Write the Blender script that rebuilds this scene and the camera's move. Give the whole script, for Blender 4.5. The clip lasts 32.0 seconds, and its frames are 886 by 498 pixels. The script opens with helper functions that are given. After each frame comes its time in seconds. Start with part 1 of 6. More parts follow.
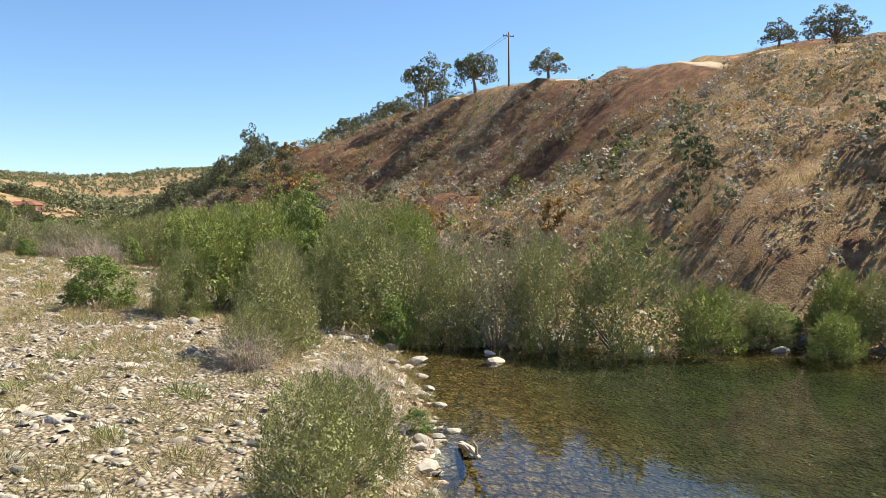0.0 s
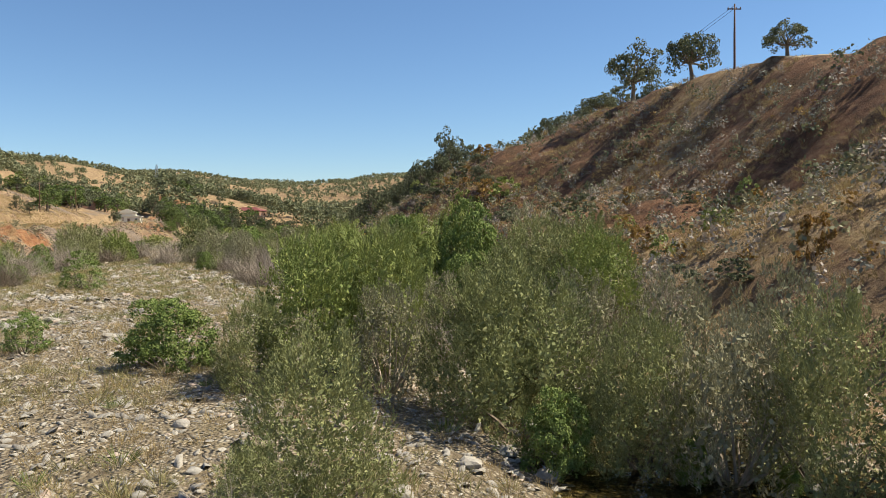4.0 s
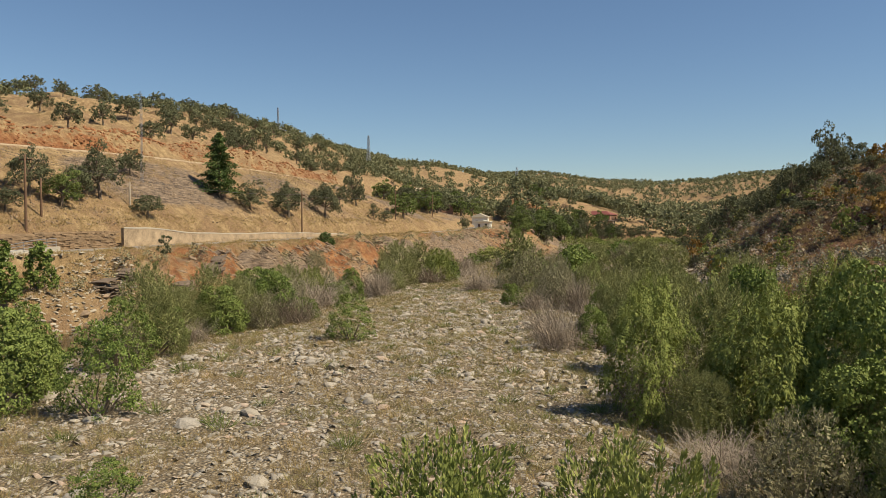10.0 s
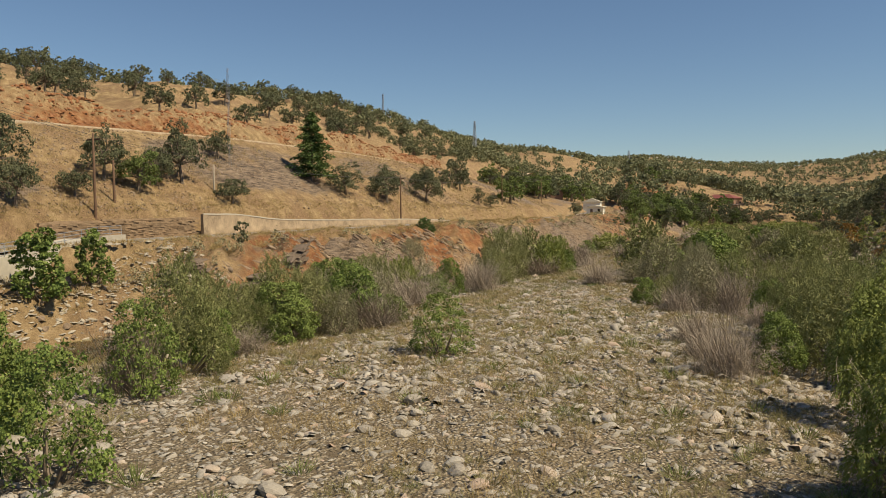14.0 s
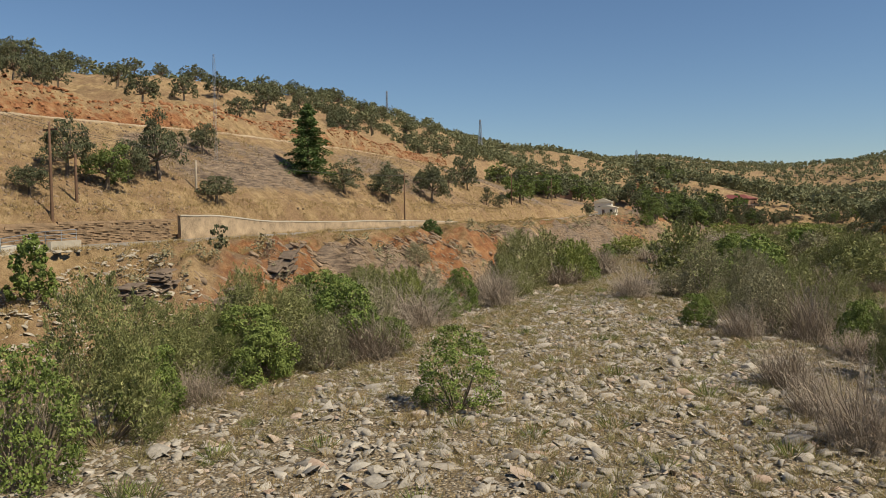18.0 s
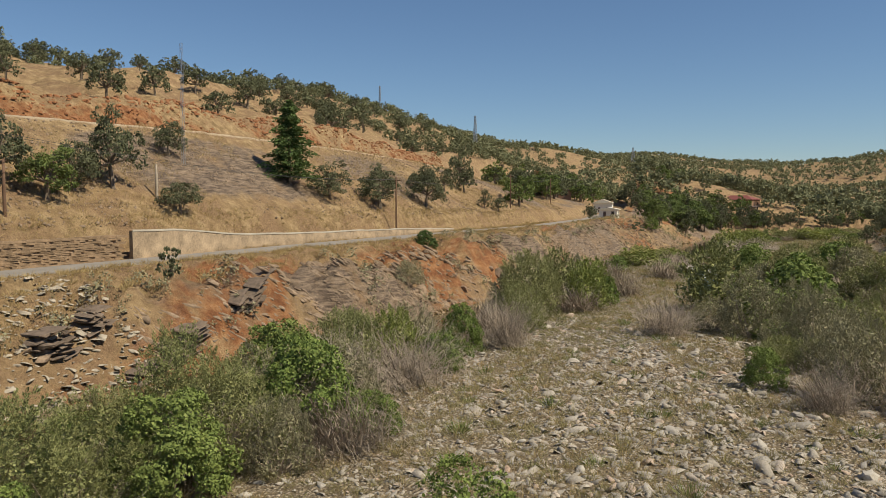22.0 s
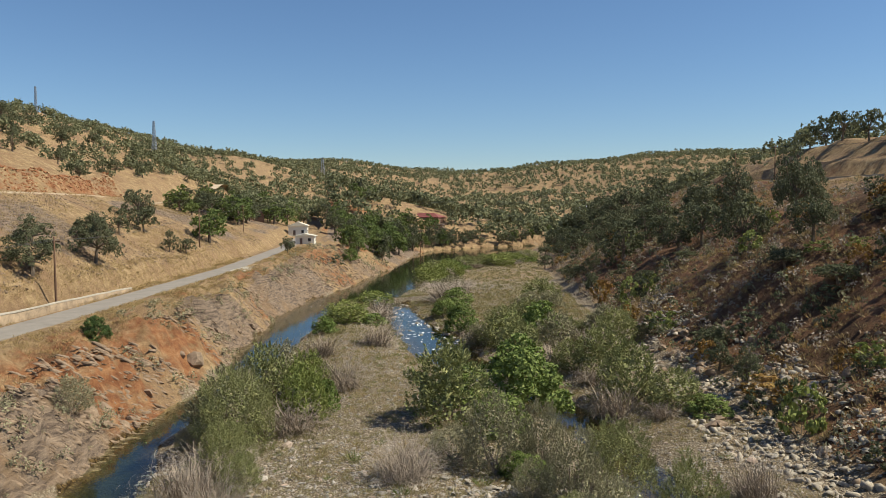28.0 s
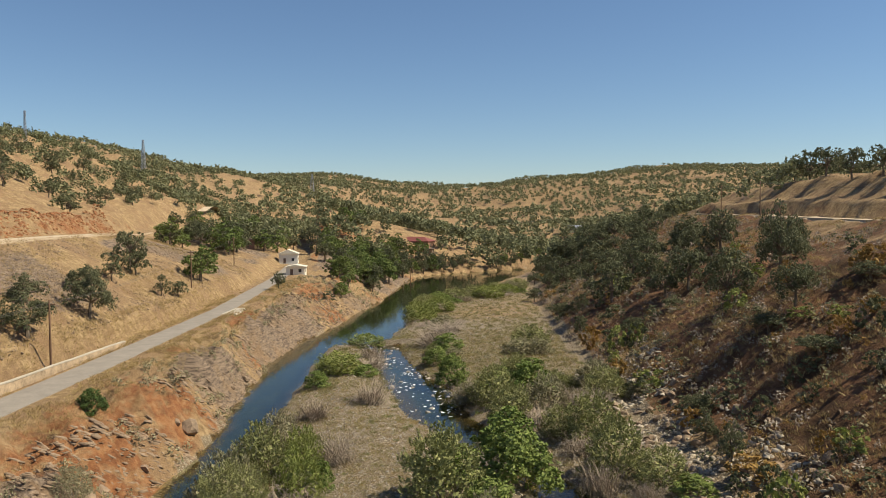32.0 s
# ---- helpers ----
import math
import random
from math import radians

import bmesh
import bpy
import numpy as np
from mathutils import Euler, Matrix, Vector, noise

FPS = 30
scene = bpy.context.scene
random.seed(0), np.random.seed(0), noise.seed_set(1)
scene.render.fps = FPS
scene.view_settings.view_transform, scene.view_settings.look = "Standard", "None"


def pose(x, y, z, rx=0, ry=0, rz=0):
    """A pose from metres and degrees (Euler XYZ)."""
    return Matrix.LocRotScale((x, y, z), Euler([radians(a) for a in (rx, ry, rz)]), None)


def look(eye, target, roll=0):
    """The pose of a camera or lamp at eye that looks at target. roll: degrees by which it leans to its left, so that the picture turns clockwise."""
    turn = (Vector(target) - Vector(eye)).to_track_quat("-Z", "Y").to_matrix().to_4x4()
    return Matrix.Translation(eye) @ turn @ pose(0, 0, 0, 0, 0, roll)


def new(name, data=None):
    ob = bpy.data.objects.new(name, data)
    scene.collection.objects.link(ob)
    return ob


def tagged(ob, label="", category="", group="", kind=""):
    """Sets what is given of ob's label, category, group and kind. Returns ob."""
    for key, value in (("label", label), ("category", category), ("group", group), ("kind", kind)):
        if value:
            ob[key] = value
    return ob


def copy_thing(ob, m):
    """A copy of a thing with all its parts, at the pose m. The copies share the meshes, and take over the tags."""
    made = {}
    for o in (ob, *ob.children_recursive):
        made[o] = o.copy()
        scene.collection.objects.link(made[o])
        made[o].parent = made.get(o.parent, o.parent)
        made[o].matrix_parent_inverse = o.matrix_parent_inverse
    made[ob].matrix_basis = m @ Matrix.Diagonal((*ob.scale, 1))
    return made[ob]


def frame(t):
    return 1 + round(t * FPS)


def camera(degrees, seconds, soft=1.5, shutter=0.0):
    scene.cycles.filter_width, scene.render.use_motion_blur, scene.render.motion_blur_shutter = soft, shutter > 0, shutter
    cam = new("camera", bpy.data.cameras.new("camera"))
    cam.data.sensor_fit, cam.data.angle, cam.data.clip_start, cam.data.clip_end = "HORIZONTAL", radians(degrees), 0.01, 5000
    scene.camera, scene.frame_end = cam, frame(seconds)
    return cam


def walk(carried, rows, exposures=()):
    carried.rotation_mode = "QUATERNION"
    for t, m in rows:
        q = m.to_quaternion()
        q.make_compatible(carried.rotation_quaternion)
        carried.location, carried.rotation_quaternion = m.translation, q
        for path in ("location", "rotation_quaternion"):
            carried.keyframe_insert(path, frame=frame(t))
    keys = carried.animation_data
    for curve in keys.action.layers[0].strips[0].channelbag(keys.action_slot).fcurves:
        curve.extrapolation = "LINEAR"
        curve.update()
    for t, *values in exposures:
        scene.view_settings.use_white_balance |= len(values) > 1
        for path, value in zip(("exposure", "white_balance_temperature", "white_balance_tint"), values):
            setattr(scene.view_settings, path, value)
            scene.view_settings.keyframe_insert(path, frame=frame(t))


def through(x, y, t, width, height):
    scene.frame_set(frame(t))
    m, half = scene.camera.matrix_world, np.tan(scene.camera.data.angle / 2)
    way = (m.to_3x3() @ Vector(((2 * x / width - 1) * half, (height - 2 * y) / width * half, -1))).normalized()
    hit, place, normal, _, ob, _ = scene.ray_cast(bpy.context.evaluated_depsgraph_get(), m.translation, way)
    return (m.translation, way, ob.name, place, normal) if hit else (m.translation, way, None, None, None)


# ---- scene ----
cam = camera(59.7, 32.0, soft=0.6)
ROWS = [
    (0, -3.60, 8.29, 6.28, 87.62, 0.51, 6.09),
    (0.5, -3.41, 10.30, 6.18, 87.78, 0.52, 10.17),
    (1, -3.46, 12.17, 6.14, 87.75, 0.57, 10.90),
    (1.5, -3.64, 13.91, 6.14, 87.75, 0.62, 11.03),
    (2, -3.98, 15.67, 6.14, 87.74, 0.52, 12.06),
    (2.5, -4.05, 17.56, 6.10, 87.88, 0.61, 16.89),
    (4.5, -4.85, 24.68, 8.16, 87.97, 0.52, 22.99),
    (5, -4.80, 26.16, 9.00, 88.07, 0.21, 25.90),
    (5.5, -4.47, 27.70, 9.69, 88.17, 0.23, 31.62),
    (5.7, -4.33, 28.71, 9.77, 88.28, 0.11, 39.60),
    (5.8, -4.26, 29.21, 9.81, 88.33, 0.05, 45.40),
    (5.9, -4.19, 29.72, 9.84, 88.38, -0.02, 52.60),
    (6, -4.12, 30.22, 9.88, 88.44, -0.08, 56.80),
    (6.5, -4.17, 31.98, 9.92, 88.42, 0.06, 57.53),
    (6.7, -4.44, 32.38, 9.94, 88.32, 0.14, 51.50),
    (7, -4.83, 32.97, 9.97, 88.18, 0.25, 47.59),
    (7.5, -5.72, 34.22, 10.01, 88.13, 0.18, 46.89),
    (8, -6.82, 35.66, 10.10, 88.07, 0.15, 47.11),
    (8.5, -7.87, 36.99, 10.28, 87.98, 0.05, 47.56),
    (9, -9.01, 38.17, 10.46, 88.00, -0.02, 47.60),
    (9.5, -10.18, 39.39, 10.61, 88.00, -0.02, 47.58),
    (10, -11.43, 40.65, 10.70, 88.00, 0.02, 47.53),
    (10.5, -12.71, 41.90, 10.75, 87.52, 0.09, 47.49),
    (11, -14.09, 43.13, 10.73, 87.23, 0.27, 47.45),
    (11.5, -15.63, 44.42, 10.61, 87.22, 0.36, 47.49),
    (12, -17.26, 45.80, 10.47, 87.18, 0.40, 51.10),
    (12.5, -18.78, 47.15, 10.31, 87.20, 0.32, 54.61),
    (13, -20.20, 48.22, 10.21, 87.21, 0.42, 55.21),
    (13.5, -21.48, 49.12, 10.13, 87.19, 0.54, 55.40),
    (14, -22.64, 49.91, 10.07, 87.13, 0.59, 55.46),
    (14.5, -23.78, 50.67, 10.07, 87.15, 0.63, 55.46),
    (16.5, -28.94, 53.83, 10.16, 87.11, 0.47, 55.84),
    (17, -30.19, 54.62, 10.16, 87.09, 0.48, 55.83),
    (17.5, -31.40, 55.39, 10.18, 87.11, 0.48, 55.82),
    (18, -32.60, 56.12, 10.25, 87.12, 0.49, 55.78),
    (18.5, -33.87, 56.93, 10.31, 87.16, 0.53, 55.75),
    (19, -35.22, 57.79, 10.37, 87.19, 0.61, 55.63),
    (19.5, -36.59, 58.69, 10.44, 87.16, 0.55, 55.61),
    (20, -37.98, 59.61, 10.51, 87.08, 0.53, 55.58),
    (20.5, -39.39, 60.52, 10.68, 87.01, 0.49, 55.59),
    (21, -40.77, 61.41, 11.20, 86.91, 0.34, 55.57),
    (21.5, -42.05, 62.29, 11.87, 86.84, 0.21, 55.53),
    (22, -43.12, 62.87, 12.27, 86.77, 0.12, 55.29),
    (22.2, -43.58, 63.09, 12.38, 86.71, 0.19, 53.00),
    (22.4, -44.05, 63.31, 12.50, 86.64, 0.26, 47.00),
    (22.5, -44.28, 63.42, 12.55, 86.61, 0.30, 43.18),
    (22.7, -44.77, 63.66, 12.62, 86.52, 0.55, 34.80),
    (23, -45.51, 64.03, 12.71, 86.39, 0.92, 31.96),
    (23.5, -46.73, 64.85, 12.88, 86.37, 0.85, 31.87),
    (24, -47.88, 65.90, 13.22, 86.43, 0.74, 32.67),
    (24.5, -48.97, 67.06, 13.74, 86.59, 0.63, 33.02),
    (26.5, -52.97, 70.04, 18.08, 86.28, 0.35, 32.72),
    (27, -53.51, 70.43, 19.07, 86.43, 0.40, 32.62),
    (27.5, -53.82, 70.65, 19.96, 86.60, 0.45, 32.55),
    (28, -53.95, 70.75, 20.86, 86.79, 0.38, 32.52),
    (28.5, -53.98, 70.78, 21.78, 86.96, 0.43, 32.47),
    (29, -53.91, 70.68, 22.71, 87.11, 0.43, 32.40),
    (29.5, -53.82, 70.47, 23.63, 87.27, 0.37, 32.27),
    (30, -53.70, 70.25, 24.55, 87.35, 0.38, 32.02),
    (30.5, -53.62, 70.02, 25.41, 87.36, 0.42, 31.93),
    (31, -53.58, 69.77, 26.28, 87.45, 0.41, 31.83),
    (31.5, -53.49, 69.57, 27.14, 87.55, 0.36, 31.78),
    (32, -53.38, 69.37, 28.07, 87.54, 0.38, 31.71),
]
walk(cam, [(t, pose(x, y, z, rx, ry, rz)) for t, x, y, z, rx, ry, rz in ROWS],
     [(0, 1.24, 6300, 8), (2, 0.88, 6250, 8), (5.5, 0.74, 6200, 8), (6, 0.86, 6450, 9), (6.6, 0.66, 6500, 9), (7, 0.5, 6500, 9), (10, 0.36, 6900, 9), (13, 0.26, 7100, 9), (17, 0.2, 6650, 9), (21.8, 0.18, 6550, 9), (23, 0.27, 6000, 8), (28, 0.4, 6200, 8), (32, 0.44, 6700, 9)])
# ---------------------------------------------------------------- light
world = bpy.data.worlds.new("sky")
scene.world = world
world.use_nodes = True
SUN_AZ, SUN_EL = radians(62), radians(51)      # azimuth from +y towards +x
wn = world.node_tree.nodes
sky = wn.new("ShaderNodeTexSky")
sky.sky_type = "NISHITA"
sky.sun_disc = False
sky.sun_elevation, sky.sun_rotation = SUN_EL, SUN_AZ
sky.altitude, sky.air_density, sky.dust_density, sky.ozone_density = 100, 1.0, 0.0, 6.0
wn["Background"].inputs["Strength"].default_value = 0.074
world.node_tree.links.new(sky.outputs[0], wn["Background"].inputs["Color"])
sun = new("sun", bpy.data.lights.new("sun", "SUN"))
sun.data.energy, sun.data.angle, sun.data.color = 5.0, radians(0.53), (1.0, 0.89, 0.69)
to_sun = Vector((math.sin(SUN_AZ) * math.cos(SUN_EL), math.cos(SUN_AZ) * math.cos(SUN_EL), math.sin(SUN_EL)))
sun.matrix_world = look(to_sun * 200, (0, 0, 0))

# ---------------------------------------------------------------- plan
# u runs down the valley, v to its right-hand side; both in metres.
AX = (-0.45, 0.893)


def xy(u, v):
    return AX[0] * u + AX[1] * v, AX[1] * u - AX[0] * v


def line(*pairs):
    """A breakline: values given at stations along the valley."""
    a = np.array(pairs, float)
    return lambda u: np.interp(u, a[:, 0], a[:, 1])


river_l = line((-60, -56), (40, -53), (70, -52), (97, -53), (128, -49), (145, -51), (177, -54), (203, -58), (228, -62), (255, -63), (306, -60), (343, -59), (410, -61), (440, -58), (465, -38), (484, -15), (500, 2), (520, 12))
river_r = line((-60, -36), (57, -37), (71, -40), (92, -42), (126, -42), (142, -46), (182, -49), (208, -50), (232, -53), (247, -54), (256, -44), (300, -45), (320, -46), (353, -36), (380, -26), (430, -17), (470, -6), (500, 10), (520, 20))
creek_c = line((-60, 24), (25, 21), (34, 20), (39, 17.7), (43.5, 15.5), (53, 13.2), (75, 11), (100, 6), (153, -9), (167, -12.5), (192, -26.5), (207, -31), (225, -37), (250, -45))
creek_w = line((-60, 16), (25, 15), (34, 11), (39, 7.8), (43.5, 4.6), (53, 2.2), (100, 1.8), (150, 2.2), (167, 2.6), (192, 4.4), (207, 5), (225, 4), (250, 4.5))
road_v = line((-80, -60), (60, -62), (107, -66), (150, -71), (188, -74), (253, -81), (333, -93), (390, -103), (520, -130))
road_z = line((-80, 7.2), (107, 7.2), (188, 7.4), (253, 7.2), (333, 7.6), (390, 9), (520, 13))
up_v = line((-80, -96), (60, -98), (120, -99), (160, -102), (205, -109), (260, -121), (300, -132), (340, -146), (420, -165), (520, -190))
up_z = line((-80, 20), (60, 21), (160, 23.5), (205, 24), (260, 24), (300, 23.5), (340, 22.5), (420, 24), (520, 28))
crest_v = line((-80, -250), (150, -240), (240, -235), (300, -230), (420, -270), (640, -330), (900, -420))
crest_z = line((-80, 50), (150, 51), (225, 55), (300, 60), (365, 66), (420, 69), (640, 78), (900, 84))
toe_v = line((-60, 42), (20, 40), (34, 35), (40, 30), (45, 26), (55, 22), (70, 19), (100, 14), (150, 4), (172, 3), (190, 0), (241, -4), (320, -9), (400, -6), (430, -6), (470, 2), (500, 16), (520, 24))
top_v = line((-60, 66), (50, 60), (150, 55), (324, 55), (400, 48), (480, 40), (560, 36))
top_z = line((-60, 18), (50, 20), (76, 22.6), (94, 25), (125, 28), (150, 29.2), (178, 29.6), (215, 28), (250, 26.4), (324, 27.4), (385, 28), (480, 19), (560, 11))
prof = line((-60, 0.5), (66, 0.52), (86, 0.36), (150, 0.36), (185, 0.68), (560, 0.66))
bank_z = line((-60, 5), (86, 4.5), (104, 1.5), (150, 0.5), (185, 2), (250, 11.5), (330, 11.5), (400, 9), (480, 5))
ROAD_W, UP_W = 2.4, 2.6


def smooth(a, b, x):
    t = np.clip((x - a) / (b - a), 0, 1)
    return t * t * (3 - 2 * t)


_rng = np.random.RandomState(7)
_lat = _rng.rand(256, 256)


def vnoise(x, y, s):
    """Value noise of wavelength s, from 0 to 1."""
    x, y = np.asarray(x, float) / s, np.asarray(y, float) / s
    i, j = np.floor(x).astype(int), np.floor(y).astype(int)
    fx, fy = x - i, y - j
    fx, fy = fx * fx * (3 - 2 * fx), fy * fy * (3 - 2 * fy)
    a, b = _lat[i % 256, j % 256], _lat[(i + 1) % 256, j % 256]
    c, d = _lat[i % 256, (j + 1) % 256], _lat[(i + 1) % 256, (j + 1) % 256]
    return (a * (1 - fx) + b * fx) * (1 - fy) + (c * (1 - fx) + d * fx) * fy


def fbm(x, y, s, octaves=4):
    return sum((vnoise(x + 31.7 * k, y - 17.3 * k, s / 2 ** k) - 0.5) / 2 ** k for k in range(octaves))


def height(u, v):
    u, v = np.asarray(u, float), np.asarray(v, float)
    wob = 1.6 * fbm(u, v, 14, 3)
    rl, rr, cc, cw = river_l(u) + wob, river_r(u) + 2 * wob, creek_c(u) + wob, creek_w(u)
    rv, rz, uv_, uz = road_v(u), road_z(u), up_v(u), up_z(u)
    cv, cz, tv, tz_v, tz = crest_v(u), crest_z(u), toe_v(u) + wob, top_v(u), top_z(u)
    # gravel bar between the channels
    d_main = v - rr
    d_creek = np.maximum(np.abs(v - cc) - cw, np.where(u > 252, 60, -60))
    d_riv = np.minimum(d_main, d_creek)
    end = smooth(478, 500, u)
    bar = np.where(d_riv < 0, np.maximum(d_riv * np.where(u < 60, 0.15, 0.34), -1.5), 1.15 * (1 - np.exp(-np.maximum(d_riv, 0) / 2.6)) + 0.25 * fbm(u, v, 9))
    bar = bar + 0.3 * smooth(0, 20, d_riv)
    # the river and its left bluff up to the road
    bl = rv + 4.6
    w = np.clip((rl - v) / np.maximum(rl - bl, 2), 0, 1)
    rough = fbm(u, v, 6, 4)
    bluff = rz * (0.1 + 0.62 * smooth(0.0, 0.42, w) + 0.28 * smooth(0.35, 1.0, w)) + (3.4 * rough + 1.3 * np.abs(np.sin((u * 0.8 + v * 0.9 + 9 * fbm(u, v, 30, 2)))) - 0.6) * np.sin(np.pi * np.clip(w, 0, 1)) ** 0.7
    bluff = bluff * (0.62 + 0.38 * smooth(98, 113, u) + 0.38 * (1 - smooth(60, 72, u)))
    left = np.where(v > rl, np.maximum((rl - v) * 0.5, -1.6), np.maximum(np.minimum(bluff, (rl - v) * 1.2), (rl - v) * 0.25))
    z = np.where(v > (rl + rr) / 2, bar, left)
    z = np.where((d_main < 0) & (v > rl), np.maximum(np.minimum(np.minimum((v - rl), (rr - v)) * -0.8, 0), -1.9), z)
    # road bench
    onroad = np.abs(v - rv)
    z = np.where(v < bl, rz + 0.5 * fbm(u, v, 8, 3) * smooth(ROAD_W + 0.3, ROAD_W + 2, onroad) - 0.1 * smooth(ROAD_W, ROAD_W + 0.4, onroad), z)
    # slope up to the upper road
    s0, s1 = rv - 5.5, uv_ + UP_W + 1.5
    w = np.clip((s0 - v) / (s0 - s1), 0, 1)
    mid = rz + (uz - rz) * (0.12 * smooth(0, 0.08, w) + 0.88 * w ** 0.95) + 2.2 * fbm(u, v, 22, 4) * np.sin(np.pi * w)
    z = np.where(v < s0, mid, z)
    # upper road bench, then the cut and the hill
    onup = np.abs(v - uv_)
    z = np.where(v < s1, uz - 0.05 * smooth(UP_W, UP_W + 0.5, onup), z)
    c0 = uv_ - UP_W - 0.8
    cut = 5.5 * smooth(0, 7, c0 - v) * (0.75 + 0.9 * fbm(u, v, 14, 4))
    w = np.clip((c0 - v) / (c0 - cv), 0, 1)
    hill = uz + cut + (cz - uz - 5) * (0.35 * w + 0.65 * smooth(-0.25, 1, w) - 0.65 * smooth(-0.25, 1, 0 * w)) / (1 - 0.65 * 0.104) + 5 * fbm(u, v, 70, 4) * smooth(0, 0.3, w)
    hill = np.where(v < cv, hill - 0.02 * (cv - v) + 0.00002 * (cv - v) ** 2, hill)
    z = np.where(v < c0, hill, z)
    # right-hand hillside
    w = np.clip((v - tv) / (tz_v - tv), 0, 1.0)
    pf = prof(u + 14 * fbm(u + 70, v, 40, 2))
    rslope = 1.2 + (tz - 1.2) * (pf * np.clip(w / 0.55, 0, 1) + (1 - pf) * np.clip((w - 0.55) / 0.45, 0, 1)) + (5.5 * fbm(u, v, 26, 5) - 2.2 * np.abs(fbm(u * 1.0, v * 0.35 + 40, 17, 3))) * np.sin(np.pi * w) + 1.4 * rough * smooth(0, 0.1, w)
    over = np.maximum(v - tz_v, 0)
    rslope = rslope + bank_z(u) * (0.4 * smooth(6, 9, over) + 0.6 * smooth(11, 24, over)) + 0.05 * np.maximum(over - 24, 0) * smooth(200, 300, u)
    z = np.where(v > tv, np.maximum(rslope, np.minimum(bar, 1.2) + np.minimum((v - tv) * 0.4, 5)), z)
    # the valley closes in the distance
    far = smooth(500, 760, u)
    cross = np.abs(v + 40) / 420
    dist = 6 + 26 * smooth(0, 1, cross) + 12 * far + 62 * smooth(700, 1700, u) + 18 * fbm(u, v, 260, 5) + 7 * fbm(u + 9, v, 70, 3)
    dist = dist + (30 * smooth(130, 330, -v) + 26 * smooth(400, 540, -v)) * far * (1 - smooth(900, 1500, u)) + 14 * smooth(-120, 60, v) * smooth(900, 1600, u)
    z = z * (1 - far) + np.maximum(dist, 4) * far
    z = np.where(u > 470, np.where(z < 2.2, z + (2.5 + 3 * (vnoise(u, v, 30))) * end, z), z)
    return z


def ground_z(u, v):
    return float(height(np.array([u]), np.array([v]))[0])


def place(u, v, dz=0.0):
    x, y = xy(u, v)
    return Vector((x, y, ground_z(u, v) + dz))

# ---------------------------------------------------------------- materials
def nodes_of(name):
    m = bpy.data.materials.new(name)
    m.use_nodes = True
    nt = m.node_tree
    return m, nt, nt.nodes, nt.links, nt.nodes["Principled BSDF"]


def tex_noise(nt, scale, detail=4, rough=0.6, vec=None):
    n = nt.nodes.new("ShaderNodeTexNoise")
    n.inputs["Scale"].default_value, n.inputs["Detail"].default_value, n.inputs["Roughness"].default_value = scale, detail, rough
    if vec is not None:
        nt.links.new(vec, n.inputs["Vector"])
    return n.outputs["Fac"]


def ramp(nt, fac, *stops):
    r = nt.nodes.new("ShaderNodeValToRGB")
    while len(r.color_ramp.elements) < len(stops):
        r.color_ramp.elements.new(0.5)
    for e, (p, c) in zip(r.color_ramp.elements, stops):
        e.position, e.color = p, (*c, 1) if len(c) == 3 else c
    nt.links.new(fac, r.inputs["Fac"])
    return r.outputs["Color"]


def mix(nt, fac, a, b, kind="MIX"):
    n = nt.nodes.new("ShaderNodeMix")
    n.data_type, n.blend_type = "RGBA", kind
    for sock, val in ((n.inputs["Factor"], fac), (n.inputs["A"], a), (n.inputs["B"], b)):
        if hasattr(val, "links") or hasattr(val, "is_linked"):
            nt.links.new(val, sock)
        else:
            sock.default_value = val if isinstance(val, (int, float)) else (*val, 1)
    return n.outputs["Result"]


def attr(nt, name):
    n = nt.nodes.new("ShaderNodeAttribute")
    n.attribute_name = name
    return n.outputs["Fac"]


def position(nt):
    return nt.nodes.new("ShaderNodeNewGeometry").outputs["Position"]


def bump(nt, bsdf, fac, strength=0.5, distance=0.1):
    b = nt.nodes.new("ShaderNodeBump")
    b.inputs["Strength"].default_value, b.inputs["Distance"].default_value = strength, distance
    nt.links.new(fac, b.inputs["Height"])
    nt.links.new(b.outputs["Normal"], bsdf.inputs["Normal"])


def plain(name, colour, rough=0.7, metal=0.0, vary=0.25, scale=3.0, relief=0.0):
    """A surface with grain and stains at two scales."""
    m, nt, n, l, bs = nodes_of(name)
    p = nt.nodes.new("ShaderNodeTexCoord").outputs["Object"]
    a, b = tex_noise(nt, scale, 5, 0.65, p), tex_noise(nt, scale * 9, 3, 0.6, p)
    dark = tuple(c * (1 - vary) for c in colour)
    light = tuple(min(1, c * (1 + vary)) for c in colour)
    c1 = ramp(nt, a, (0.3, dark), (0.7, light))
    c2 = mix(nt, 0.35, c1, ramp(nt, b, (0.3, dark), (0.7, light)))
    l.new(c2, bs.inputs["Base Color"])
    bs.inputs["Roughness"].default_value, bs.inputs["Metallic"].default_value = rough, metal
    if relief:
        bump(nt, bs, b, 0.6, relief)
    return m


